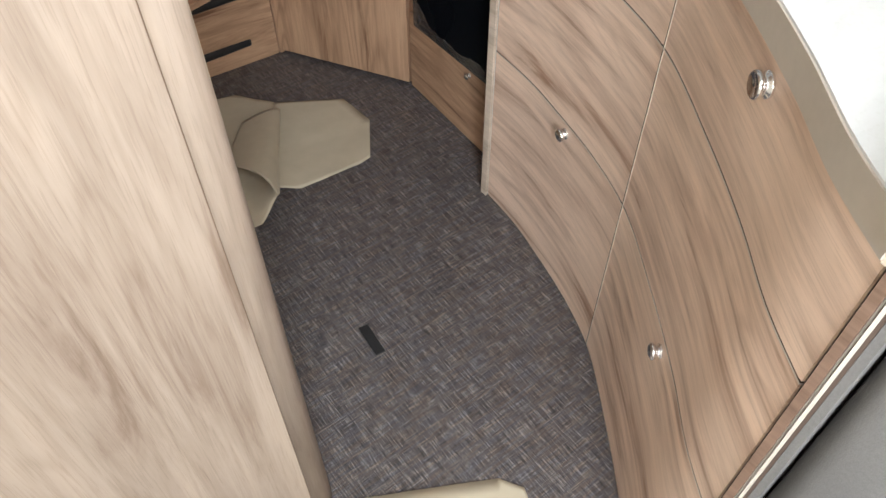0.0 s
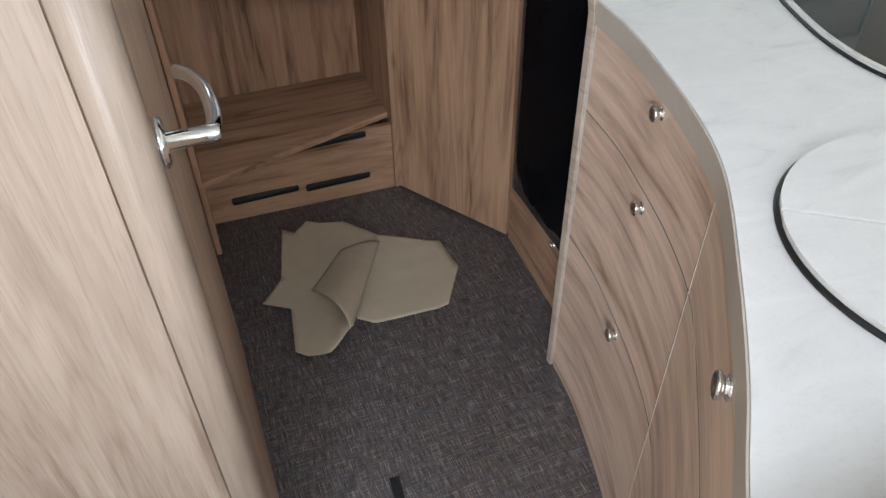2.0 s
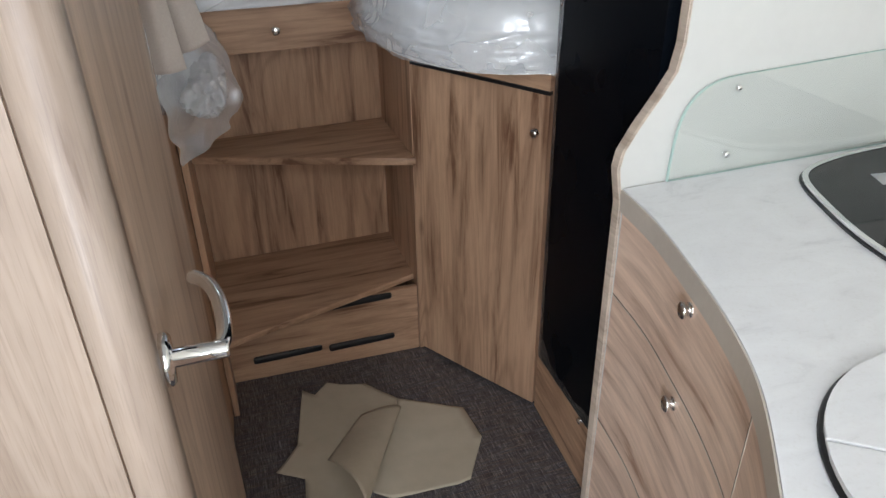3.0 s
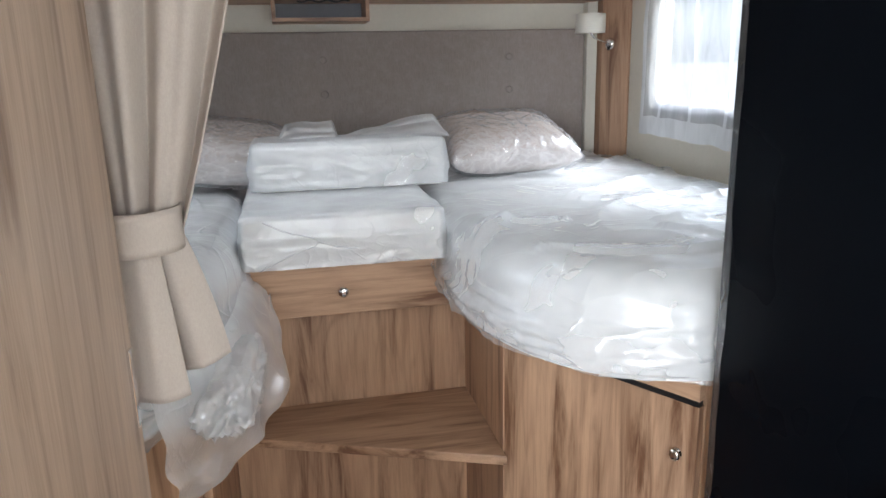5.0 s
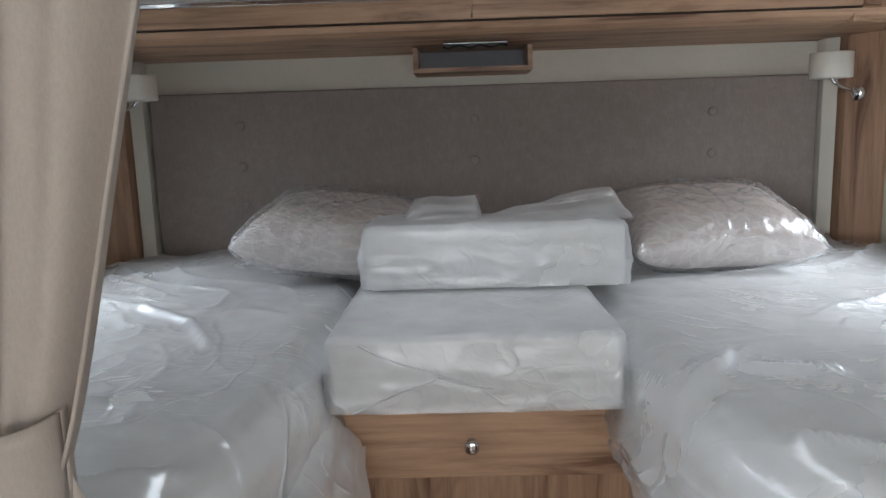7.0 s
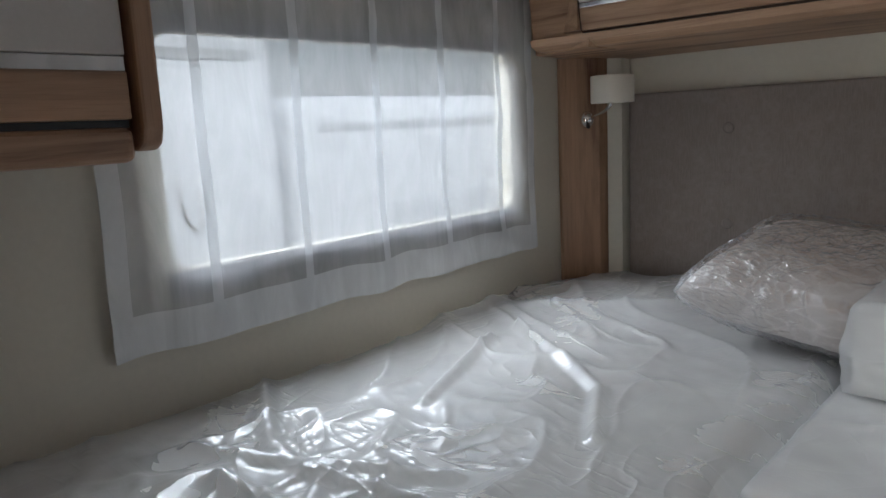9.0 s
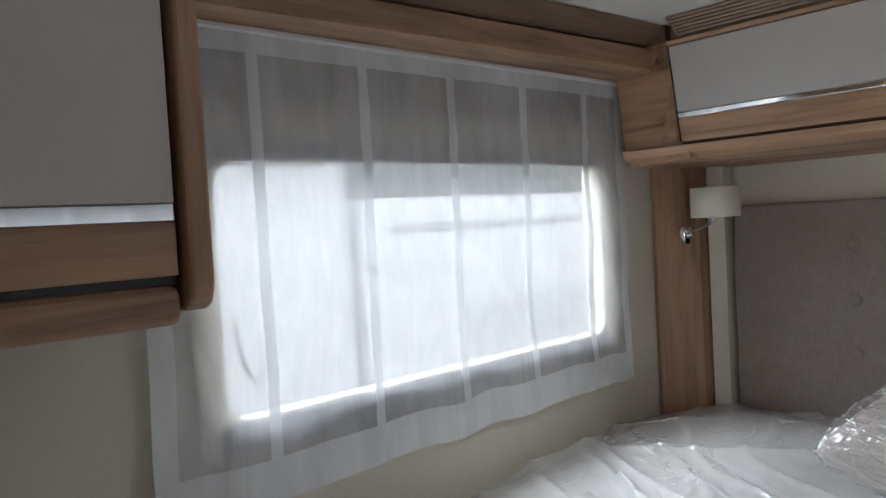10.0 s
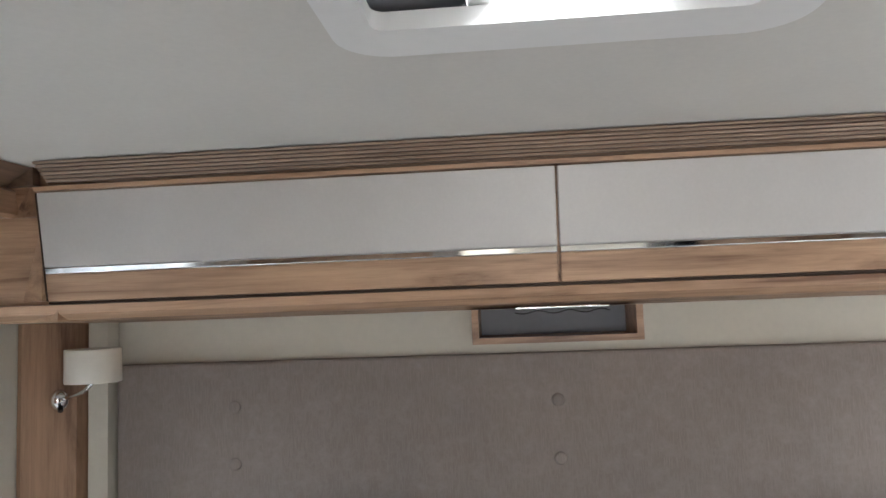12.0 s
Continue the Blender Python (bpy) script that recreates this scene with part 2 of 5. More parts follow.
def creases(m, angle, size, length, width, warp=0.08):
    """Thin raised lines, many times longer than wide, running at an angle."""
    n = node(m, "ShaderNodeTexNoise", Scale=1.0, Detail=1.0, Roughness=0.4)
    link(m, turned(m, angle, (1 / length, 1 / size, 1 / size), warp), n.inputs["Vector"])
    gap = math_node(m, "ABSOLUTE", math_node(m, "SUBTRACT", n.outputs[0], 0.5))
    line = math_node(m, "SUBTRACT", 1.0, math_node(m, "MINIMUM", math_node(m, "MULTIPLY", gap, 1.0 / width), 1.0))
    return math_node(m, "POWER", line, 1.6)


def film_material(name, milk, tint=(0.92, 0.93, 0.94), angle=0.5, fold=1.0, strength=0.5, gloss=0.10, sheen_rough=0.28, grain=1.0, swell=0.7):
    """Clear packaging film: mostly seen through, faintly milky, shiny, with long thin creases."""
    m = mat(name, tint, 0.5)
    nt = m.node_tree
    b = nt.nodes["Principled BSDF"]
    b.inputs["Specular IOR Level"].default_value = 0.0
    tr = node(m, "ShaderNodeBsdfTransparent")
    tr.inputs[0].default_value = (0.97, 0.975, 0.98, 1)
    lw = node(m, "ShaderNodeLayerWeight", Blend=0.5)
    gl = node(m, "ShaderNodeBsdfGlossy", Roughness=0.13)
    gl.inputs[0].default_value = (0.97, 0.98, 1.0, 1)
    long = creases(m, angle, 0.10 * fold, 0.55 * fold, 0.035)
    cross = creases(m, angle + 1.1, 0.055 * fold, 0.20 * fold, 0.05)
    short = creases(m, angle - 0.55, 0.022 * fold, 0.075 * fold, 0.10)
    soft = node(m, "ShaderNodeTexNoise", Scale=11.0 / fold, Detail=1.0, Roughness=0.5)
    link(m, turned(m, angle, (0.4, 1.0, 1.0)), soft.inputs["Vector"])
    where = node(m, "ShaderNodeTexNoise", Scale=3.2, Detail=1.5)
    link(m, coords(m, (1, 1, 1)), where.inputs["Vector"])
    busy = ramp(m, where.outputs[0], [(0.44, (0.10, 0.10, 0.10)), (0.62, (1, 1, 1))])
    height = math_node(m, "MULTIPLY", math_node(m, "ADD", math_node(m, "MULTIPLY", cross, 0.55), math_node(m, "MULTIPLY", short, 0.30 * grain)), busy)
    apart = node(m, "ShaderNodeTexNoise", Scale=6.5 / fold, Detail=1.0)
    link(m, coords(m, (1, 1, 1), (0.3, 0.2, 1.9)), apart.inputs["Vector"])
    long = math_node(m, "MULTIPLY", long, ramp(m, apart.outputs[0], [(0.46, (0, 0, 0)), (0.58, (1, 1, 1))]))
    height = math_node(m, "ADD", math_node(m, "ADD", height, math_node(m, "MULTIPLY", long, 0.75)), math_node(m, "MULTIPLY", soft.outputs[0], swell))
    bump(m, height, strength, 0.006 * fold)
    nrm = b.inputs["Normal"].links[0].from_socket
    link(m, nrm, gl.inputs["Normal"])
    link(m, nrm, lw.inputs["Normal"])
    sheen = node(m, "ShaderNodeBsdfGlossy", Roughness=sheen_rough)
    sheen.inputs[0].default_value = (0.97, 0.98, 1.0, 1)
    link(m, nrm, sheen.inputs["Normal"])
    both = node(m, "ShaderNodeMixShader", Fac=0.55)
    link(m, gl.outputs[0], both.inputs[1])
    link(m, sheen.outputs[0], both.inputs[2])
    haze = node(m, "ShaderNodeTexNoise", Scale=5.0, Detail=3.0)
    link(m, coords(m, (1, 1, 1)), haze.inputs["Vector"])
    body = node(m, "ShaderNodeMixShader")
    link(m, math_node(m, "MULTIPLY", haze.outputs[0], 2.0 * milk), body.inputs[0])
    link(m, tr.outputs[0], body.inputs[1])
    link(m, b.outputs[0], body.inputs[2])
    fac = math_node(m, "MULTIPLY_ADD", math_node(m, "POWER", lw.outputs["Facing"], 4.0), 0.45)
    fac.node.inputs[2].default_value = gloss
    fac.node.use_clamp = True
    mx = node(m, "ShaderNodeMixShader")
    link(m, fac, mx.inputs[0])
    link(m, body.outputs[0], mx.inputs[1])
    link(m, both.outputs[0], mx.inputs[2])
    link(m, mx.outputs[0], nt.nodes["Material Output"].inputs["Surface"])
    return m


FILM = film_material("clear_packaging_film", 0.24, angle=0.55, fold=1.25, strength=0.66, gloss=0.14, grain=1.0)
FILM_E = film_material("clear_packaging_film_lengthways", 0.24, angle=-0.12, fold=1.2, strength=0.5, gloss=0.085, grain=0.6)
MILKFILM = film_material("milky_packaging_film", 0.30, angle=1.2, fold=0.8, strength=0.42, gloss=0.05, swell=0.25)
PILLOWFILM = film_material("crackled_pillow_film", 0.05, angle=0.9, fold=0.45, strength=0.9, gloss=0.24, grain=2.0)
THINFILM = film_material("thin_protective_film", 0.03, (0.7, 0.7, 0.7), fold=0.5, strength=0.9, gloss=0.10)
BAG = film_material("thin_plastic_bag", 0.36, (0.88, 0.88, 0.87), fold=0.7, strength=0.5, gloss=0.12)


def pillow_material():
    """Cream cloth with a pattern of pale raised lines."""
    m = mat("cream_pillow_cloth", (0.55, 0.48, 0.435), 0.9)
    lines = math_node(m, "MAXIMUM", creases(m, 0.4, 0.030, 0.16, 0.07, 0.03), creases(m, 1.3, 0.034, 0.12, 0.07, 0.03))
    weave = node(m, "ShaderNodeTexNoise", Scale=420.0, Detail=2.0)
    link(m, coords(m, (1, 1, 1)), weave.inputs["Vector"])
    base = mix(m, lines, (0.60, 0.525, 0.48), (0.73, 0.665, 0.625))
    base = mix(m, 0.5, base, ramp(m, weave.outputs[0], [(0.35, (0.85, 0.85, 0.85)), (0.6, (1.05, 1.05, 1.05))]), "MULTIPLY")
    link(m, base, m.node_tree.nodes["Principled BSDF"].inputs["Base Color"])
    bump(m, lines, 0.4, 0.002)
    return m


PILLOW = pillow_material()


def sheer_material(name, through_amount):
    """Fine voile: part open weave, part thread that scatters light onwards, with faint creases."""
    m = mat(name, (0.88, 0.90, 0.92), 0.9)
    nt = m.node_tree
    tr = node(m, "ShaderNodeBsdfTransparent")
    tl = node(m, "ShaderNodeBsdfTranslucent")
    tl.inputs[0].default_value = (0.88, 0.90, 0.93, 1)
    half = node(m, "ShaderNodeMixShader", Fac=0.84)
    link(m, tl.outputs[0], half.inputs[1])
    link(m, nt.nodes["Principled BSDF"].outputs[0], half.inputs[2])
    n = node(m, "ShaderNodeTexNoise", Scale=5.0, Detail=5.0, Roughness=0.6, Distortion=0.8)
    link(m, coords(m, (1, 3.2, 0.7), (0.35, 0, 0)), n.inputs["Vector"])
    fac = math_node(m, "MULTIPLY_ADD", n.outputs[0], 0.55)
    fac.node.inputs[2].default_value = through_amount - 0.275
    fac.node.use_clamp = True
    mx = node(m, "ShaderNodeMixShader")
    link(m, fac, mx.inputs[0])
    link(m, half.outputs[0], mx.inputs[1])
    link(m, tr.outputs[0], mx.inputs[2])
    link(m, mx.outputs[0], nt.nodes["Material Output"].inputs["Surface"])
    return m


SHEER = sheer_material("sheer_white_voile", 0.50)
SHEER2 = sheer_material("doubled_white_voile", 0.22)


def glass_material(name, tint):
    m = mat(name, tint, 0.02)
    nt = m.node_tree
    tr = node(m, "ShaderNodeBsdfTransparent")
    tr.inputs[0].default_value = (*tint, 1)
    gl = node(m, "ShaderNodeBsdfGlossy", Roughness=0.02)
    fr = node(m, "ShaderNodeLayerWeight", Blend=0.5)
    fac = math_node(m, "MULTIPLY_ADD", math_node(m, "POWER", fr.outputs["Facing"], 4.0), 0.8)
    fac.node.inputs[2].default_value = 0.04
    mx = node(m, "ShaderNodeMixShader")
    link(m, fac, mx.inputs[0])
    link(m, tr.outputs[0], mx.inputs[1])
    link(m, gl.outputs[0], mx.inputs[2])
    link(m, mx.outputs[0], nt.nodes["Material Output"].inputs["Surface"])
    return m


GLASS = glass_material("clear_acrylic", (0.96, 0.98, 0.98))
SPLASH = glass_material("pale_green_glass", (0.98, 0.99, 0.985))
GLASSEDGE = mat("green_glass_edge", (0.42, 0.55, 0.50), 0.25)
HOB = mat("black_hob_glass", (0.008, 0.009, 0.010), 0.05)
HOB.node_tree.nodes["Principled BSDF"].inputs["Specular IOR Level"].default_value = 0.3
GREYSTICKER = grained("grey_sticker", (0.36, 0.37, 0.38), 0.5)
VANWHITE = grained("white_vehicle_paint", (0.60, 0.62, 0.65), 0.35, 5.0, 0.02, 0.02)
# pale grey-blue puts the sky's reflection into the window colour
VANSKYPANE = mat("sky_pale_vehicle_window", (0.48, 0.50, 0.53), 0.2)
GRAVEL = grained("pale_gravel", (0.36, 0.355, 0.345), 0.9, 40.0, 0.2)

# ---- building helpers ----


def part(name, bm, material, parent=None, label="", smooth=False):
    """Links a bmesh as one mesh object, under a thing where a parent is given."""
    me = bpy.data.meshes.new(name)
    bmesh.ops.recalc_face_normals(bm, faces=bm.faces)
    bm.to_mesh(me)
    bm.free()
    me.materials.append(material)
    if smooth:
        for p in me.polygons:
            p.use_smooth = True
    ob = new(name, me)
    if parent is not None:
        ob.parent = parent
    if label:
        ob["label"] = label
    return ob


def thing(name, label, category, group="", kind=""):
    return tagged(new(name), label, category, group, kind)


def setting(name, bm, material, label, category, smooth=False):
    return tagged(part(name, bm, material, None, "", smooth), label, category, "", "structure")


def box(x0, y0, z0, x1, y1, z1, bevel=0.0, seg=2):
    bm = bmesh.new()
    bmesh.ops.create_cube(bm, size=1)
    for v in bm.verts:
        v.co = Vector((x0 + (v.co.x + 0.5) * (x1 - x0), y0 + (v.co.y + 0.5) * (y1 - y0), z0 + (v.co.z + 0.5) * (z1 - z0)))
    if bevel:
        bmesh.ops.bevel(bm, geom=bm.edges[:], offset=bevel, segments=seg, affect="EDGES", profile=0.5)
    return bm


def prism(pts, z0, z1, bevel=0.0, seg=2):
    """An upright block over a plan outline."""
    bm = bmesh.new()
    lo = [bm.verts.new((x, y, z0)) for x, y in pts]
    hi = [bm.verts.new((x, y, z1)) for x, y in pts]
    n = len(pts)
    bm.faces.new(lo[::-1])
    bm.faces.new(hi)
    for i in range(n):
        bm.faces.new((lo[i], lo[(i + 1) % n], hi[(i + 1) % n], hi[i]))
    if bevel:
        edges = [e for e in bm.edges if abs(e.verts[0].co.z - e.verts[1].co.z) < 1e-6]
        bmesh.ops.bevel(bm, geom=edges, offset=bevel, segments=seg, affect="EDGES", profile=0.5)
    return bm


def extrude_profile(pts, axis, a, b, bevel=0.0):
    """A section in the plane across the axis (x: y,z; y: x,z), drawn out from a to b."""
    bm = bmesh.new()

    def at(p, s):
        return (s, p[0], p[1]) if axis == "x" else (p[0], s, p[1])
    lo = [bm.verts.new(at(p, a)) for p in pts]
    hi = [bm.verts.new(at(p, b)) for p in pts]
    n = len(pts)
    bm.faces.new(lo[::-1])
    bm.faces.new(hi)
    for i in range(n):
        bm.faces.new((lo[i], lo[(i + 1) % n], hi[(i + 1) % n], hi[i]))
    if bevel:
        bmesh.ops.bevel(bm, geom=bm.edges[:], offset=bevel, segments=2, affect="EDGES", profile=0.5)
    return bm


def lathe(profile, m, steps=20):
    """A turned piece: (radius, height) pairs about the local z axis, posed by m."""
    bm = bmesh.new()
    rings = []
    for r, h in profile:
        rings.append([bm.verts.new(m @ Vector((r * math.cos(2 * math.pi * k / steps), r * math.sin(2 * math.pi * k / steps), h))) for k in range(steps)])
    for a, b in zip(rings, rings[1:]):
        for k in range(steps):
            bm.faces.new((a[k], a[(k + 1) % steps], b[(k + 1) % steps], b[k]))
    bm.faces.new(rings[0][::-1])
    bm.faces.new(rings[-1])
    return bm


def tube(points, radius, steps=10):
    """A round bar along a path; the radius may be one number or one for each point."""
    pts = [Vector(p) for p in points]
    rad = radius if isinstance(radius, (list, tuple)) else [radius] * len(pts)
    bm = bmesh.new()
    rings = []
    ref = Vector((0, 0, 1))
    for i, p in enumerate(pts):
        d = (pts[min(i + 1, len(pts) - 1)] - pts[max(i - 1, 0)]).normalized()
        if abs(d.dot(ref)) > 0.95:
            ref = Vector((1, 0, 0)) if abs(d.x) < 0.9 else Vector((0, 1, 0))
        u = d.cross(ref).normalized()
        v = d.cross(u)
        rings.append([bm.verts.new(p + rad[i] * (math.cos(2 * math.pi * k / steps) * u + math.sin(2 * math.pi * k / steps) * v)) for k in range(steps)])
    for a, b in zip(rings, rings[1:]):
        for k in range(steps):
            bm.faces.new((a[k], a[(k + 1) % steps], b[(k + 1) % steps], b[k]))
    bm.faces.new(rings[0][::-1])
    bm.faces.new(rings[-1])
    return bm


def sheet(nu, nv, f, thick=0.0):
    """A sheet of nu x nv cells through f(u, v), u and v from 0 to 1; thickened where thick is given."""
    bm = bmesh.new()
    g = [[bm.verts.new(f(i / nu, j / nv)) for j in range(nv + 1)] for i in range(nu + 1)]
    for i in range(nu):
        for j in range(nv):
            bm.faces.new((g[i][j], g[i + 1][j], g[i + 1][j + 1], g[i][j + 1]))
    if thick:
        bmesh.ops.recalc_face_normals(bm, faces=bm.faces)
        bmesh.ops.solidify(bm, geom=bm.faces[:], thickness=thick)
    return bm


def arc(cx, cy, r, a0, a1, n):
    return [(cx + r * math.cos(radians(a0 + (a1 - a0) * i / n)), cy + r * math.sin(radians(a0 + (a1 - a0) * i / n))) for i in range(n + 1)]


def round_rect(x0, y0, x1, y1, r, n=6):
    return arc(x1 - r, y1 - r, r, 0, 90, n) + arc(x0 + r, y1 - r, r, 90, 180, n) + arc(x0 + r, y0 + r, r, 180, 270, n) + arc(x1 - r, y0 + r, r, 270, 360, n)


def spline(pts, per=8):
    """Points of a smooth curve through a few given ones."""
    p = [Vector(q) for q in pts]
    out = []
    for i in range(len(p) - 1):
        a, b, c, d = p[max(i - 1, 0)], p[i], p[i + 1], p[min(i + 2, len(p) - 1)]
        for k in range(per):
            t = k / per
            out.append(0.5 * ((2 * b) + (c - a) * t + (2 * a - 5 * b + 4 * c - d) * t * t + (3 * b - a - 3 * c + d) * t * t * t))
    out.append(p[-1])
    return [tuple(q) for q in out]


def frame_with_hole(plane, outer, inner, a, b):
    """A ring between two outlines with as many points, from depth a to b; plane 'x' takes y,z, 'z' takes x,y, 'y' takes x,z."""
    bm = bmesh.new()

    def at(p, s):
        return {"x": (s, p[0], p[1]), "y": (p[0], s, p[1]), "z": (p[0], p[1], s)}[plane]
    r = [[bm.verts.new(at(p, s)) for p in o] for o in (outer, inner) for s in (a, b)]
    n = len(outer)
    for i in range(n):
        j = (i + 1) % n
        for p, q in ((0, 1), (1, 3), (3, 2), (2, 0)):
            bm.faces.new((r[p][i], r[p][j], r[q][j], r[q][i]))
    return bm


WX, EX, NY, SY, CZ, MX = -0.60, 1.45, 3.15, -2.6, 1.935, 0.425
BEDZ = 0.98

# ---- structure ----
setting("floor", box(WX - 0.05, SY, -0.06, EX + 0.05, NY, 0.0), FLOOR, "grey brown woven vinyl floor", "floor")


def wall_with_window(name, x0, x1, openings):
    """A long side wall with square window openings (y0, z0, y1, z1), in one mesh of blocks."""
    bm = bmesh.new()
    spans, y = [], SY
    for (y0, z0, y1, z1) in openings:
        spans += [(y, -0.06, y0, CZ + 0.05), (y0, -0.06, y1, z0), (y0, z1, y1, CZ + 0.05)]
        y = y1
    spans.append((y, -0.06, NY + 0.05, CZ + 0.05))
    for (a, lo, b, hi) in spans:
        piece = box(x0, a, lo, x1, b, hi)
        me = bpy.data.meshes.new("block")
        piece.to_mesh(me)
        piece.free()
        bm.from_mesh(me)
        bpy.data.meshes.remove(me)
    return setting(name, bm, CREAM, "cream lined side wall of the caravan", "wall")


WIN = (1.945, 1.345, 2.79, 1.695)
# FRONT is an unseen opening, added in both side walls for fill lamps
FRONT = (-1.7, 1.05, -0.7, 1.62)
wall_with_window("wall_west", WX - 0.04, WX, [FRONT, WIN])
wall_with_window("wall_east", EX, EX + 0.04, [FRONT, WIN])
setting("wall_north", box(WX, NY, -0.06, EX, NY + 0.05, CZ + 0.05), CREAM, "cream rear wall above the headboard", "wall")


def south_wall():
    """The front wall, unseen, with a wide opening added for a fill lamp."""
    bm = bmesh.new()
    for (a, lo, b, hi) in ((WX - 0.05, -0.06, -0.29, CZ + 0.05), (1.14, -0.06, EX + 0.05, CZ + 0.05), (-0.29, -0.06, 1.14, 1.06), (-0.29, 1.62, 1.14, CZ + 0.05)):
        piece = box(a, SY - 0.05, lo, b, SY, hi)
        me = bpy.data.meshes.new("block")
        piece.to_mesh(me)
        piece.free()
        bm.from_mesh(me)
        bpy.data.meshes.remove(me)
    return setting("wall_south", bm, CREAM, "unseen cream front wall with an opening added for a fill lamp", "wall")


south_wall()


def ceiling_with_hatches():
    bm = bmesh.new()
    hatch = (0.205, 1.965, 0.562, 2.305)
    # front is an unseen living-area hatch, cut for its added fill lamp
    front = (-0.35, -0.65, 0.25, -0.05)
    cells = []
    for (x0, y0, x1, y1), (lo, hi) in ((front, (SY - 0.05, 1.0)), (hatch, (1.0, NY + 0.05))):
        cells += [(WX - 0.04, lo, x0, hi), (x1, lo, EX + 0.04, hi), (x0, lo, x1, y0), (x0, y1, x1, hi)]
    for (a, b, c, d) in cells:
        piece = box(a, b, CZ, c, d, CZ + 0.05)
        me = bpy.data.meshes.new("block")
        piece.to_mesh(me)
        piece.free()
        bm.from_mesh(me)
        bpy.data.meshes.remove(me)
    return setting("ceiling", bm, CEIL, "pale grey lined caravan ceiling", "ceiling")


ceiling_with_hatches()

# ---- washroom: panelled corner and door ----
setting("wall_washroom_front", box(WX, 0.66, 0, 0.046, 0.69, CZ), PALE_V, "pale oak washroom panel", "wall")
setting("trim_washroom_groove", box(0.0462, 0.663, 0, 0.0478, 0.69, CZ), SEAM_EDGE, "dark joint beside the corner post", "trim")
post_pts = [(0.048, 0.66)] + arc(0.0675, 0.682, 0.022, -90, 0, 8) + [(0.0895, 0.700), (0.03, 0.700), (0.03, 0.691), (0.048, 0.691)]
setting("trim_washroom_post", prism(post_pts, 0, CZ), PALE_V, "rounded pale oak corner post", "trim", True)
setting("wall_washroom_back", box(WX, 1.425, 0, 0.086, 1.445, CZ), OAK_V, "oak panel behind the washroom", "wall")

door = tagged(new("door_washroom"), "closed oak washroom door with chrome lever handle", "door", "", "structure")
leaf = part("door_leaf", prism([(0.060, 0.706), (0.087, 0.703), (0.092, 1.424), (0.066, 1.424)], 0.006, CZ - 0.03), DOORWOOD, door)

# ---- kitchen: curved drawer unit and worktop ----
KITCHEN = [(0.800, 1.100), (0.787, 0.985), (0.764, 0.880), (0.724, 0.735), (0.672, 0.610), (0.580, 0.470), (0.500, 0.360), (0.430, 0.275), (0.382, 0.203)]
CURVE = spline(KITCHEN, 10)


def run_of_curve(y_hi, y_lo):
    inside = [p for p in CURVE if y_lo + 1e-4 <= p[1] <= y_hi - 1e-4]

    def at(y):
        for a, b in zip(CURVE, CURVE[1:]):
            if b[1] <= y <= a[1]:
                k = (a[1] - y) / max(a[1] - b[1], 1e-9)
                return (a[0] + (b[0] - a[0]) * k, y)
        return inside[0] if y > inside[0][1] else inside[-1]
    return [at(y_hi)] + inside + [at(y_lo)]


def offset(pts, d):
    """The same run moved d metres away from the aisle."""
    out = []
    for i, p in enumerate(pts):
        a, b = Vector(pts[max(i - 1, 0)]), Vector(pts[min(i + 1, len(pts) - 1)])
        t = (b - a).normalized()
        n = Vector((-t.y, t.x))
        out.append((p[0] + n.x * d, p[1] + n.y * d))
    return out


def curved_front(y_hi, y_lo, z0, z1, lift=0.0, thick=0.018, bevel=0.0015):
    run = run_of_curve(y_hi, y_lo)
    face, back = offset(run, -lift), offset(run, thick)
    return prism(face + back[::-1], z0, z1, bevel, 1)


kitchen = thing("kitchen_unit", "curved oak kitchen unit with drawers and chrome knobs", "kitchen unit")
inner = offset(CURVE, 0.0035)
part("body", prism(inner + [(EX - 0.004, 0.203), (EX - 0.004, 1.098)], 0.0, 0.888), SEAM_EDGE, kitchen)


def knob(x, y, z, nx, ny, parent, s=1.0, name="knob"):
    """A small turned chrome knob; the large ones have a waist between two discs."""
    m = look((x, y, z), (x - nx, y - ny, z))
    prof = [(0.0095, 0), (0.0095, 0.002), (0.0060, 0.003), (0.0060, 0.006), (0.0095, 0.0075), (0.0110, 0.010), (0.0105, 0.0125), (0.0065, 0.0145), (0.001, 0.015)]
    if s > 1.3:
        prof = [(0.0105, 0), (0.0112, 0.0015), (0.0105, 0.0030), (0.0084, 0.0040), (0.0078, 0.0055), (0.0084, 0.0070), (0.0108, 0.0080), (0.0116, 0.0100), (0.0108, 0.0122), (0.0090, 0.0128), (0.0082, 0.0118), (0.001, 0.0115)]
    return part(name, lathe([(r * s, h * s) for r, h in prof], m, 28), CHROME, parent, "chrome knob", True)


def nearest_front(y):
    i = min(range(len(CURVE)), key=lambda k: abs(CURVE[k][1] - y))
    a, b = Vector(CURVE[max(i - 1, 0)]), Vector(CURVE[min(i + 1, len(CURVE) - 1)])
    t = (b - a).normalized()
    return CURVE[i], (t.y, -t.x)


SEAM = 0.627
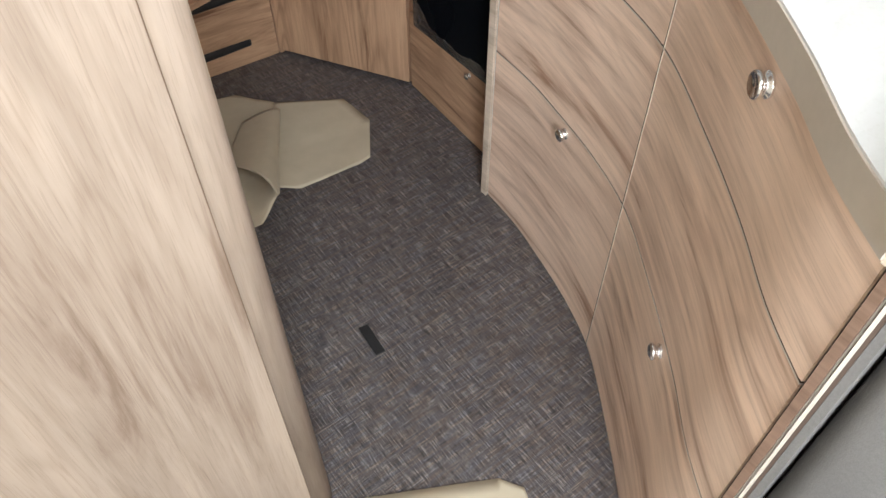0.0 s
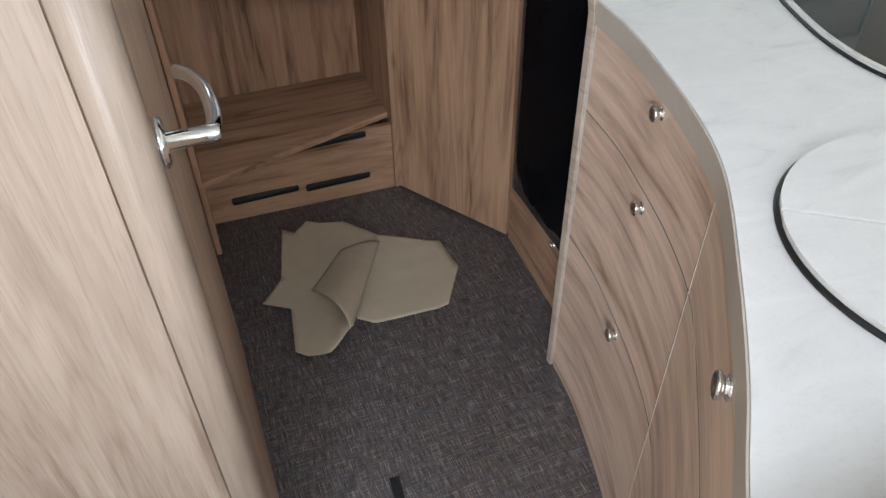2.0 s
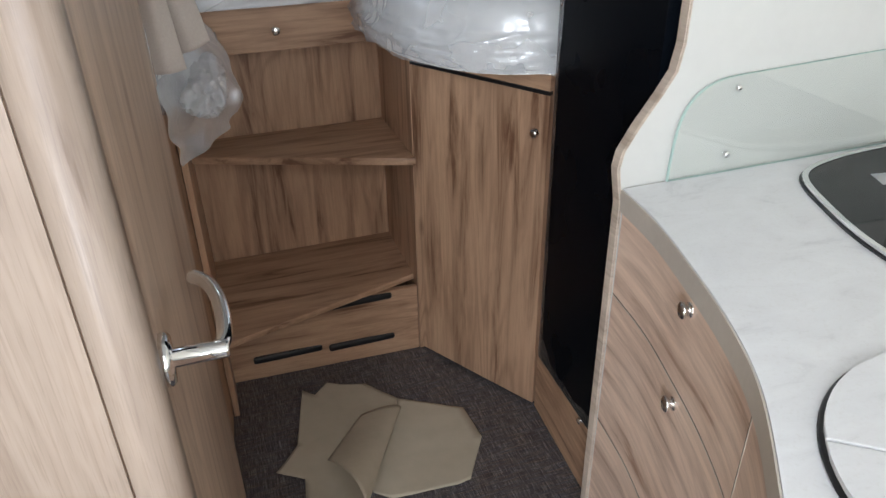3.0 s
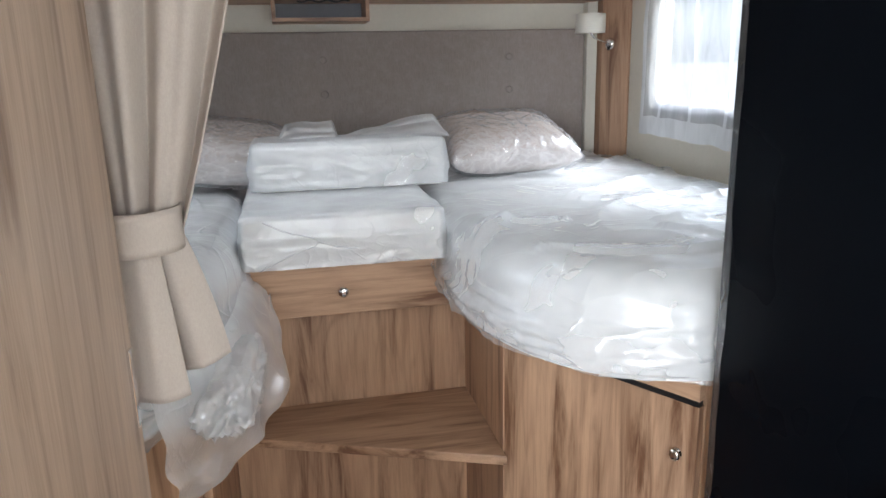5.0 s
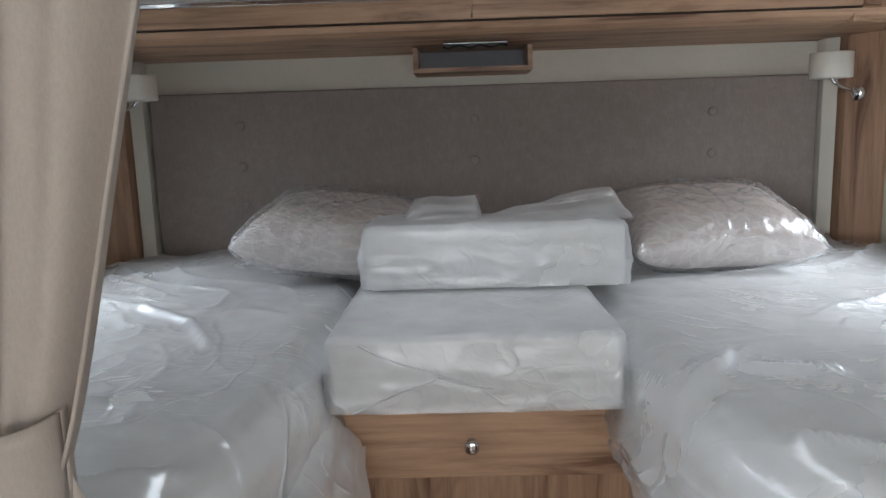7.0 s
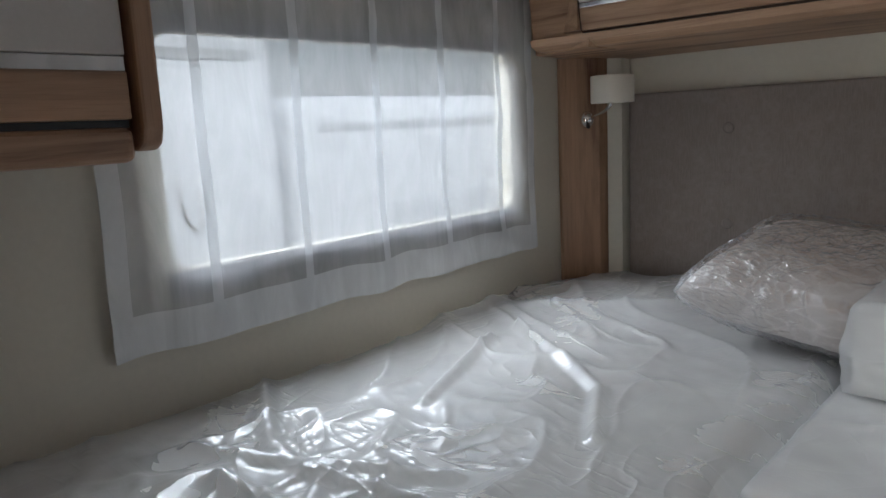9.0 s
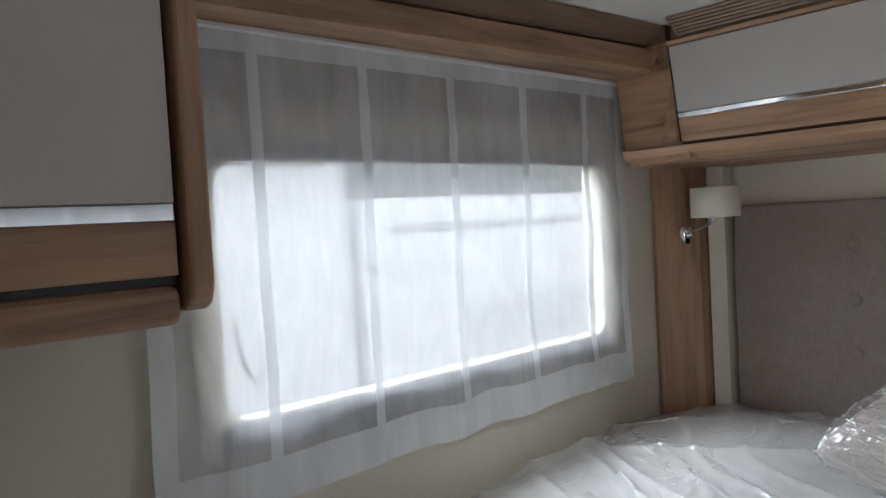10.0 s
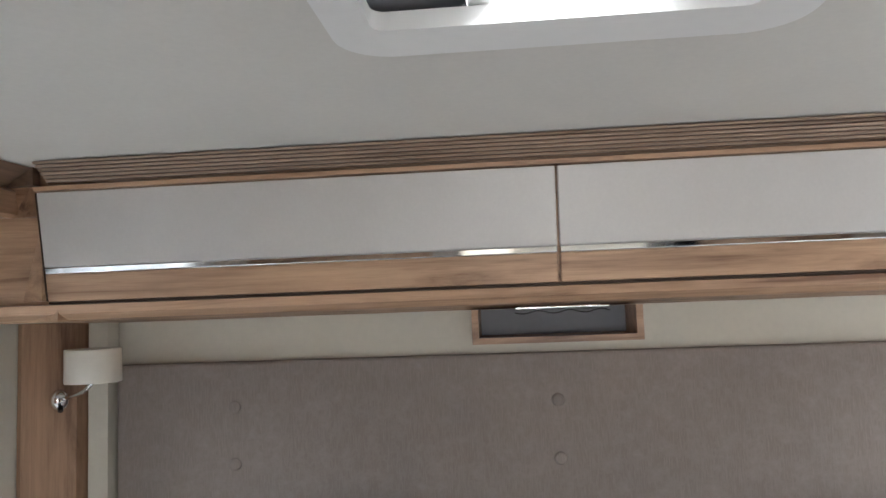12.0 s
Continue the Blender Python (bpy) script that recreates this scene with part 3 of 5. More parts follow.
for (yh, yl) in ((1.099, SEAM + 0.0013), (SEAM - 0.0013, 0.203)):
    for (z0, z1) in ((0.004, 0.4175), (0.4203, 0.7195), (0.7223, 0.886)):
        d = part("drawer_front", curved_front(yh, yl, z0, z1, 0.0, 0.0030), PALE_D, kitchen)
        for (ky, kz, s) in ((0.838, 0.865, 1.2), (0.838, 0.693, 1.2), (0.838, 0.394, 1.2), (0.405, 0.858, 1.31), (0.405, 0.392, 1.2)):
            if yl < ky < yh and z0 < kz < z1:
                (kx, ky2), n = nearest_front(ky)
                knob(kx, ky2, kz, n[0], n[1], d, s)

for zc in (0.4189, 0.7209):
    part("joint", curved_front(1.099, 0.203, zc - 0.0003, zc + 0.0013, 0.0002, 0.0030, 0.0), GROOVE, kitchen, "dark joint between the drawers")
    part("edging", curved_front(1.099, 0.203, zc - 0.0022, zc - 0.0006, 0.0005, 0.0030, 0.0), EDGE, kitchen, "pale drawer edging")
part("joint", curved_front(SEAM + 0.0013, SEAM - 0.0006, 0.004, 0.886, 0.0004, 0.0030, 0.0), GROOVE, kitchen, "dark joint between the drawers")
part("edging", curved_front(SEAM - 0.0007, SEAM - 0.0018, 0.004, 0.886, 0.0007, 0.0030, 0.0), EDGE, kitchen, "pale drawer edging")

worktop = thing("worktop", "white veined worktop with greige edge band", "worktop")
top_edge = offset(CURVE, -0.004)
part("slab", prism(top_edge + [(EX - 0.004, 0.203), (EX - 0.004, 1.098)], 0.8895, 0.93, 0.002, 1), COUNTER, worktop)
band = offset(CURVE, -0.0065)
part("edge_band", prism(band + offset(CURVE, -0.0042)[::-1], 0.889, 0.9275), EDGE, worktop, "greige edge band")

# panel between the kitchen and the bench, with its shaped oak edge
END = [(0.380, 0.0), (0.380, 0.902)] + spline([(0.357, 0.906), (0.3535, 0.930), (0.3525, 0.960), (0.357, 0.998), (0.368, 1.026), (0.388, 1.042), (0.43, 1.054)], 4) + [(EX - 0.004, 1.060)]
endp = thing("bench_divider", "grey upholstered divider panel with pale oak edge", "panel")
part("upholstery", extrude_profile([(x + 0.004, max(z - 0.004, 0)) for x, z in END] + [(EX - 0.004, 0.0)], "y", 0.172, 0.1800), GREYCLOTH, endp, "grey cloth face")
part("core", extrude_profile([(x + 0.0035, max(z - 0.0035, 0)) for x, z in END] + [(EX - 0.004, 0.0)], "y", 0.1803, 0.1875), GROOVE, endp, "brown joint")
part("panel", extrude_profile([(x + 0.003, max(z - 0.003, 0)) for x, z in END] + [(EX - 0.004, 0.0)], "y", 0.188, 0.199), WHITE, endp)
RIM = [p for p in END if p[1] > 0.905]
part("edge_strip", frame_with_hole("y", [(x - 0.004, z + 0.002) for x, z in RIM] + [(x + 0.0015, z - 0.0015) for x, z in RIM[::-1]],
                                   [(x - 0.002, z + 0.001) for x, z in RIM] + [(x + 0.001, z - 0.001) for x, z in RIM[::-1]], 0.1840, 0.2010), PALE_H, endp, "pale oak edge strip")
part("lower_strip", box(0.3775, 0.1900, 0.0, 0.3825, 0.1992, 0.9015), DARKWOOD, endp, "brown edge strip")
part("edging", box(0.3795, 0.1838, 0.0, 0.3840, 0.1868, 0.9015), EDGE, endp, "pale edging")

bench = thing("upholstered_bench", "grey upholstered bench with a low backrest beside the divider", "bench")
part("base", box(0.46, -0.56, 0.0, EX - 0.004, 0.165, 0.30, 0.004), PALE_V, bench, "pale oak bench base")
part("seat_cushion", box(0.42, -0.60, 0.302, EX - 0.006, 0.055, 0.44, 0.035, 4), GREYCLOTH, bench, "", True)
part("backrest", box(0.394, 0.058, 0.302, EX - 0.006, 0.170, 0.992, 0.030, 4), GREYCLOTH, bench, "", True)

# ---- divider, fridge, low cupboard ----
profile = [(EX - 0.004, 0.0), (EX - 0.004, CZ), (0.880, CZ), (0.878, 1.325), (0.877, 1.16), (0.870, 1.118), (0.848, 1.083), (0.814, 1.035), (0.790, 0.995), (0.784, 0.965), (0.788, 0.94), (0.795, 0.90), (0.797, 0.0)]
divider = thing("divider_panel", "white kitchen divider panel with shaped oak edge", "panel")
part("panel", extrude_profile(profile, "y", 1.103, 1.117), WHITE, divider)
front_edge = profile[2:]
part("edge_strip", frame_with_hole("y", [(x - 0.003, z) for x, z in front_edge] + [(x + 0.003, z) for x, z in front_edge[::-1]],
                                   [(x - 0.001, z) for x, z in front_edge] + [(x + 0.001, z) for x, z in front_edge[::-1]], 1.1005, 1.1195), PALE_H, divider, "pale oak edge strip")

fridge = thing("tall_fridge", "tall glossy black fridge in an oak housing", "fridge")
F0, F1 = (0.862, 1.135), (0.876, 1.514)
D0, D1 = (0.882, 1.135), (0.911, 1.586)


def slab_between(a, b, z0, z1, thick, bevel=0.0, out=0.0):
    """An upright slab whose visible face stands on the line from a to b; its thickness lies to the right of that way."""
    d = (Vector(b) - Vector(a)).normalized()
    n = Vector((d.y, -d.x))
    p = [Vector(a) - n * out, Vector(b) - n * out, Vector(b) + n * thick, Vector(a) + n * thick]
    return prism([tuple(q) for q in p], z0, z1, bevel)


part("housing", prism([(F0[0] + 0.09, F0[1] + 0.02), (F1[0] + 0.09, F1[1]), (EX - 0.004, F1[1]), (EX - 0.004, F0[1])], 0.0, CZ), OAK_V, fridge)
part("fridge_door", slab_between(F0, F1, 0.245, CZ - 0.02, 0.085, 0.004, 0.0), FRIDGE, fridge, "glossy black fridge door")
low = part("drawer_front", slab_between(D0, D1, 0.003, 0.240, 0.02, 0.002), OAK_H, fridge, "oak drawer front below the door")
knob(0.892, 1.300, 0.205, -0.99, 0.06, low, 0.8)

C0, C1 = (0.905, 1.590), (0.685, 1.968)
cupboard = thing("low_cupboard", "low oak cupboard set diagonally under the bed", "cupboard")
part("body", prism([(C0[0] + 0.02, C0[1] - 0.04), (C0[0] + 0.02, C0[1] + 0.01), (C1[0] + 0.02, C1[1] + 0.02), (0.69, 2.32), (EX - 0.004, 2.32), (EX - 0.004, 1.545), (0.925, 1.545)], 0.0, 0.974), OAK_V, cupboard)
cd = part("cupboard_door", slab_between(C1, C0, 0.012, 0.927, -0.018, 0.002), OAK_V, cupboard)
part("fascia", slab_between(C1, C0, 0.9365, 0.982, -0.018, 0.002), OAK_H, cupboard, "oak rail above the door")
part("shadow_gap", slab_between(C1, C0, 0.9275, 0.9360, -0.012, 0.0, -0.0008), BLACK, cupboard, "black joint above the door")
knob(0.888, 1.619, 0.832, -0.86, -0.5, cd)

# ---- steps up to the bed ----
steps = thing("bed_steps", "oak corner steps with open shelves below the bed", "steps")
part("vent_panel", prism([(0.10, 1.995), (0.682, 1.970), (0.682, 1.986), (0.10, 2.011)], 0.0, 0.235), OAK_X, steps)
part("step", prism([(0.10, 1.842), (0.690, 2.012), (0.690, 2.32), (0.10, 2.32)], 0.237, 0.257, 0.003), OAK_X, steps)
part("step", prism([(0.10, 2.175), (0.685, 1.940), (0.685, 2.30), (0.10, 2.30)], 0.650, 0.672, 0.003), OAK_X, steps)
part("back_panel", box(0.10, 2.302, 0.258, 0.684, 2.318, 0.955), OAK_V, steps)
part("side_panel", box(0.684, 1.965, 0.0, 0.700, 2.32, 0.974, 0.002), OAK_V, steps)
part("side_panel", box(0.084, 1.842, 0.0, 0.100, 2.32, 0.974, 0.002), OAK_V, steps)
dr = part("drawer_front", box(0.102, 2.165, 0.945, 0.682, 2.183, 1.062, 0.003), OAK_X, steps)
knob(0.375, 2.165, 0.999, 0, -1, dr, 1.1)
for (a, b, z) in ((0.164, 0.374, 0.072), (0.393, 0.604, 0.067), (0.393, 0.602, 0.219)):
    ya = 1.9915 - 0.0429 * (a - 0.10)
    part("vent_slot", box(a, ya - 0.010, z - 0.012, b, ya + 0.006, z + 0.012, 0.008, 3), BLACK, steps, "black slotted vent")

# ---- beds ----
bed_w = thing("bed_box", "oak bed box under the mattress by the curtain", "bed")
part("body", prism([(WX + 0.004, 1.45), (-0.10, 1.45), (0.07, 1.70), (0.082, 1.85), (0.082, NY - 0.04), (WX + 0.004, NY - 0.04)], 0, 0.974), OAK_V, bed_w)
bed_m = thing("bed_box", "oak bed box behind the bed steps", "bed")
part("body", box(0.086, 2.325, 0, 0.70, NY - 0.04, 1.058), OAK_V, bed_m)
bed_e = thing("bed_box", "oak bed box behind the low cupboard", "bed")
part("body", box(0.704, 2.325, 0, EX - 0.004, NY - 0.04, 0.974), OAK_V, bed_e)


E_OUT = [(0.603, 3.105), (0.603, 2.13)] + spline([(0.604, 2.06), (0.612, 1.93), (0.645, 1.79), (0.71, 1.675), (0.80, 1.60), (0.92, 1.565)], 5) + [(1.30, 1.56), (EX - 0.02, 1.56), (EX - 0.02, 2.93), (1.34, 3.08)]
W_OUT = [(0.163, 3.105), (-0.50, 3.105), (WX + 0.02, 2.93), (WX + 0.02, 1.47), (-0.12, 1.47)] + spline([(-0.05, 1.50), (0.06, 1.60), (0.125, 1.74), (0.155, 1.93), (0.163, 2.06)], 5) + [(0.163, 2.13)]
mat_e = thing("mattress", "white mattress wrapped in clear shiny plastic film", "mattress", "wrapped mattresses")
mat_w = thing("mattress", "white mattress wrapped in clear shiny plastic film", "mattress", "wrapped mattresses")
cushion = thing("bed_cushion", "white wrapped cushion between the two mattresses", "cushion")
part("filling", box(0.168, 2.125, 1.066, 0.598, 2.70, 1.178, 0.012, 3), FOAM, cushion)
bolster = thing("bolster", "white wrapped backrest block lying on the cushion", "cushion")
part("filling", box(0.188, 2.428, 1.182, 0.668, 2.60, 1.299, 0.014, 3), FOAM, bolster)

# ---- headboard wall ----
headboard = thing("headboard", "taupe buttoned fabric headboard", "headboard")
part("panel", box(-0.478, 3.118, 1.0, 1.335, 3.147, 1.595, 0.006), HEADCLOTH, headboard)

# ---- rear overhead locker ----
locker = thing("rear_locker", "oak overhead locker with pale doors and chrome strips", "locker")
under = [(2.800, 1.714), (2.806, 1.700), (2.83, 1.690), (3.149, 1.682), (3.149, 1.930), (2.780, 1.930), (2.785, 1.897), (2.815, 1.716)]
part("carcass", extrude_profile(under, "x", -0.545, 1.395), OAK_X, locker)


def tilted(x0, x1, z0, z1, thick=0.014):
    ya, yb = 2.803 - (z0 - 1.716) * 0.19, 2.803 - (z1 - 1.716) * 0.19
    return extrude_profile([(ya, z0), (yb, z1), (yb + thick, z1), (ya + thick, z0)], "x", x0, x1, 0.0015)


for (a, b) in ((-0.416, 0.402), (0.406, 1.270)):
    d = part("locker_door", tilted(a, b, 1.775, 1.893), LOCKER, locker, "pale satin door")
    part("door_rail", tilted(a, b, 1.720, 1.764), OAK_X, d, "oak lower rail")
    part("chrome_strip", tilted(a, b, 1.7645, 1.7745, 0.012), CHROME, d, "mirror chrome strip")

for (xa, xb) in ((-0.4192, -0.4164), (1.2704, 1.2732)):
    part("joint", tilted(xa, xb, 1.7205, 1.893, 0.012), GROOVE, locker, "dark joint beside the doors")
part("joint", tilted(-0.416, 1.270, 1.7155, 1.7195, 0.011), GROOVE, locker, "dark joint below the doors")

# ---- side cornice beams and side lockers ----
for sgn in (-1, 1):
    def sx(x):
        return x if sgn < 0 else 2 * MX - x
    beam = thing("window_pelmet", "oak pelmet beam above the bed window", "pelmet", "window pelmets")
    for nm_part, prof, y1, wood_kind, lab in (
            ("beam", [(WX + 0.004, 1.857), (-0.493, 1.857), (-0.485, 1.862), (-0.485, 1.899), (-0.493, 1.904), (WX + 0.004, 1.904)], 2.79, RICH_Y, ""),
            ("cornice", [(WX + 0.004, 1.906), (-0.492, 1.906), (-0.445, 1.933), (WX + 0.004, 1.933)], 2.77, DARKWOOD, "darker cornice strip")):
        bm = extrude_profile([(sx(x), z) for x, z in prof], "y", 1.83, y1)
        for v in bm.verts:
            if abs(v.co.x - sx(WX)) > 0.02:
                v.co.x -= sgn * 0.055 * (v.co.y - 2.35)
        part(nm_part, bm, wood_kind, beam, lab)
    side = thing("side_locker", "overhead side locker with pale door and oak frame", "locker", "side lockers")
    part("body", extrude_profile([(sx(WX + 0.004), 1.56), (sx(-0.352), 1.56), (sx(-0.345), CZ - 0.002), (sx(WX + 0.004), CZ - 0.002)], "y", 1.449, 1.803), RICH_V, side)
    part("end_panel", extrude_profile([(sx(WX + 0.004), 1.531), (sx(-0.342), 1.531), (sx(-0.329), 1.538), (sx(-0.323), 1.555), (sx(-0.322), CZ - 0.002), (sx(WX + 0.004), CZ - 0.002)], "y", 1.805, 1.828, 0.004), RICH_V, side)
    d = part("locker_door", box(min(sx(-0.352), sx(-0.334)), 1.449, 1.627, max(sx(-0.352), sx(-0.334)), 1.800, CZ - 0.01, 0.0015), LOCKER, side, "pale satin door")
    part("chrome_strip", box(min(sx(-0.352), sx(-0.338)), 1.449, 1.612, max(sx(-0.352), sx(-0.338)), 1.800, 1.626), CHROME, d, "mirror chrome strip")
    part("door_rail", box(min(sx(-0.352), sx(-0.334)), 1.449, 1.564, max(sx(-0.352), sx(-0.334)), 1.800, 1.611, 0.0015), RICH_Y, d, "oak lower rail")
    part("joint", box(min(sx(WX + 0.01), sx(-0.345)), 1.449, 1.5555, max(sx(WX + 0.01), sx(-0.345)), 1.801, 1.5635), BLACK, side, "black joint")
    part("bottom_rail", box(min(sx(WX + 0.004), sx(-0.334)), 1.449, 1.520, max(sx(WX + 0.004), sx(-0.334)), 1.802, 1.556, 0.010, 3), RICH_Y, side)

# ---- washroom door furniture ----
hinge = part("hinge_plate", box(0.0905, 1.398, 1.10, 0.0955, 1.412, 1.19, 0.001), CHROME, door, "chrome plate")
handle = part("door_handle", lathe([(0.025, 0), (0.025, 0.006), (0.022, 0.009), (0.009, 0.010), (0.0085, 0.055), (0.008, 0.058)], look((0.087, 0.731, 1.042), (-1, 0.755, 1.042))), CHROME, door, "chrome lever handle", True)
lever = spline([(0.134, 0.727, 1.042), (0.142, 0.745, 1.043), (0.144, 0.775, 1.046), (0.141, 0.81, 1.049), (0.132, 0.84, 1.050), (0.117, 0.858, 1.050)], 5)
part("lever", tube(lever, [0.0078] * (len(lever) - 1) + [0.005]), CHROME, handle, "", True)
part("latch_plate", box(0.0842, 0.7012, 0.96, 0.0885, 0.7045, 1.10), CHROME, door, "thin chrome latch plate")

# ---- worktop things ----
sink = thing("sink_cover", "round white two-part sink cover with black rim", "sink")
SC, SR, SA = (0.827, 0.405), 0.2005, -36.5
part("rim", lathe([(SR + 0.004, 0), (SR + 0.005, 0.002), (SR + 0.003, 0.005), (SR - 0.01, 0.005)], pose(SC[0], SC[1], 0.930), 64), BLACK, sink, "black rim", True)
for k in (0, 180):
    half = arc(SC[0], SC[1], SR, SA + k + 0.35, SA + k + 179.65, 32)
    part("cover_half", prism(half, 0.9355, 0.9415, 0.002, 2), COUNTER, sink, "white veined cover half")

hob = thing("hob_lid", "black glass hob lid with chrome rim", "hob")
HO = [(1.425, 1.075)] + spline([(1.33, 1.076), (1.22, 1.068), (1.13, 1.047), (1.082, 1.010), (1.045, 0.925), (1.014, 0.82), (1.008, 0.72), (1.04, 0.62), (1.12, 0.56), (1.25, 0.545)], 5) + [(1.425, 0.545)]
hc = Vector((1.25, 0.80))
part("seal", prism([tuple(hc + (Vector(p) - hc) * 1.012) for p in HO], 0.9302, 0.9335), BLACK, hob, "black seal")
part("rim", frame_with_hole("z", HO, [tuple(hc + (Vector(p) - hc) * 0.965) for p in HO], 0.9338, 0.9400), CHROME, hob, "brushed metal rim")
part("glass_plate", prism([tuple(hc + (Vector(p) - hc) * 0.962) for p in HO], 0.9338, 0.9385), HOB, hob, "black glass plate")
part("sticker", prism([(1.20, 0.985), (1.30, 0.965), (1.285, 0.925), (1.185, 0.945)], 0.9386, 0.9389), GREYSTICKER, hob, "grey sticker")

splash = thing("splash_guard", "clear green-edged glass splash guard with rounded corner", "glass panel")
go = [(0.876, 0.9315)] + spline([(0.877, 0.965), (0.884, 1.03), (0.905, 1.072), (0.95, 1.097), (1.02, 1.103)], 5) + [(1.43, 1.118), (1.43, 0.9315)]
gc = Vector((1.15, 1.02))
part("pane", extrude_profile([tuple(gc + (Vector(p) - gc) * 0.992) for p in go], "y", 1.0935, 1.0975), SPLASH, splash)
part("edge", frame_with_hole("y", go, [tuple(gc + (Vector(p) - gc) * 0.993) for p in go], 1.093, 1.098), GLASSEDGE, splash, "green glass edge")
for (x, z) in ((0.987, 1.081), (0.987, 0.965)):
    part("fixing", lathe([(0.006, 0), (0.006, 0.004), (0.003, 0.006)], look((x, 1.0935, z), (x, 2, z)), 14), CHROME, splash, "chrome fixing", True)

# ---- fridge protective film ----
FD = (Vector(F1) - Vector(F0)).normalized()
FN = Vector((-FD.y, FD.x))


def fridge_at(s, z, out):
    p = Vector(F0) + FD * s + FN * out
    return (p.x, p.y, z)


def film_strip(u, v):
    z = 0.26 + 1.5 * v
    w = 0.022 + 0.012 * noise.noise((0, 0, z * 4))
    return fridge_at(0.377 - w * (1 - u), z, 0.002 + 0.003 * abs(noise.noise((u * 3, z * 9, 1.0))) + 0.002 * (1 - u))


part("film_strip", sheet(8, 90, film_strip), THINFILM, fridge, "strip of protective film", True)



def film_hem(u, v):
    s = 0.01 + 0.365 * u
    rag = 0.020 * noise.noise((s * 14, 2.0, 0)) + 0.045 * max(0.0, 1 - abs(u - 0.93) * 9) + 0.03 * max(0.0, 1 - u * 8)
    return fridge_at(s, 0.252 + (0.030 + rag) * v, 0.002 + 0.006 * abs(noise.noise((s * 22, v * 3, 4.0))))


part("film_hem", sheet(70, 8, film_hem), THINFILM, fridge, "loose hem of protective film", True)

# ---- window units ----


def window_unit(side):
    def sx(x):
        return x if side < 0 else 2 * MX - x
    w = tagged(new("window_bed"), "framed caravan window with roller blind cassette", "window", "", "structure")
    a, b = sorted((sx(-0.599), sx(-0.586)))
    part("window_frame", frame_with_hole("x", round_rect(1.915, 1.295, 2.825, 1.770, 0.03), round_rect(1.952, 1.352, 2.775, 1.690, 0.035), a, b), CREAM, w, "cream inner frame")
    c, d = sorted((sx(-0.632), sx(-0.628)))
    part("pane", box(c, 1.946, 1.346, d, 2.789, 1.694), GLASS, w).visible_shadow = False
    a, b = sorted((sx(-0.5855), sx(-0.578)))
    part("blind_cassette", box(a, 1.945, 1.690, b, 2.775, 1.716, 0.003), PVC, w, "grey blind cassette")
    part("lower_cassette", box(a, 1.945, 1.310, b, 2.775, 1.350, 0.004), PVC, w, "grey lower blind cassette")
    part("upper_panel", box(a, 1.88, 1.762, b, 2.80, 1.822, 0.003), TAUPE, w, "taupe panel above the blind")
    catch = [(sx(-0.58), 1.965, 1.49), (sx(-0.572), 1.972, 1.43), (sx(-0.572), 1.985, 1.412), (sx(-0.572), 1.998, 1.43), (sx(-0.58), 2.003, 1.48)]
    part("catch", tube(spline(catch, 5), 0.0032, 8), PLASTIC, w, "white window catch", True)

    net = thing("net_curtain", "sheer white ribbed net curtain over the bed window", "curtain", "net curtains")

    def hang(y, z):
        t = (1.856 - z) / 0.6
        fold = 0.0028 * math.sin(y * 26 + 3 * noise.noise((y * 3, z * 2, 5))) * (0.25 + t) + 0.005 * noise.noise((y * 9, z * 5, 2.0)) * t + 0.004 * (1 - abs(noise.noise((y * 6 + z * 5, z * 3 - y * 2, 8.0)))) ** 6
        return sx(-0.570 + fold)

    def bottom(y):
        return 1.242 + 0.010 * (y - 1.87) + 0.0015 * math.sin(y * 37) + 0.004 * noise.noise((y * 13, 0, 0))

    def cloth(y0, y1, out, za=None, zb=None):
        def f(u, v):
            z1 = 1.856
            y = y0 + (y1 - y0) * u
            z0 = bottom(y)
            z = z0 + (z1 - z0) * v if za is None else za + (zb - za) * v
            edge = 0.010 * noise.noise((z * 6, y0, 3.0)) * (1 - v)
            return (hang(y, z) + (-side) * out, y + edge, z)
        return f

    part("net", sheet(120, 60, cloth(1.850, 2.838, 0.0)), SHEER, net, "", True)
    for y in (2.006, 2.182, 2.357, 2.531, 2.708):
        part("rib", sheet(4, 60, cloth(y - 0.0085, y + 0.0085, 0.0015)), SHEER2, net, "doubled vertical rib", True)
    part("side_hem", sheet(4, 60, cloth(1.850, 1.880, 0.0015)), SHEER2, net, "", True)
    part("side_hem", sheet(4, 60, cloth(2.812, 2.838, 0.0015)), SHEER2, net, "", True)
    part("heading", sheet(120, 4, cloth(1.850, 2.838, 0.0018, 1.826, 1.856)), SHEER2, net, "", True)

    def hem(u, v):
        y = 1.850 + 0.988 * u
        z = bottom(y) + 0.058 * v
        return (hang(y, z) - side * 0.0016, y, z)
    part("bottom_hem", sheet(120, 5, hem), SHEER2, net, "", True)
    rail = sorted((sx(WX + 0.003), sx(-0.552)))
    part("curtain_rail", box(rail[0], 1.845, 1.8515, rail[1], 2.840, 1.8560), PLASTIC, net, "white curtain rail")


window_unit(-1)
window_unit(1)

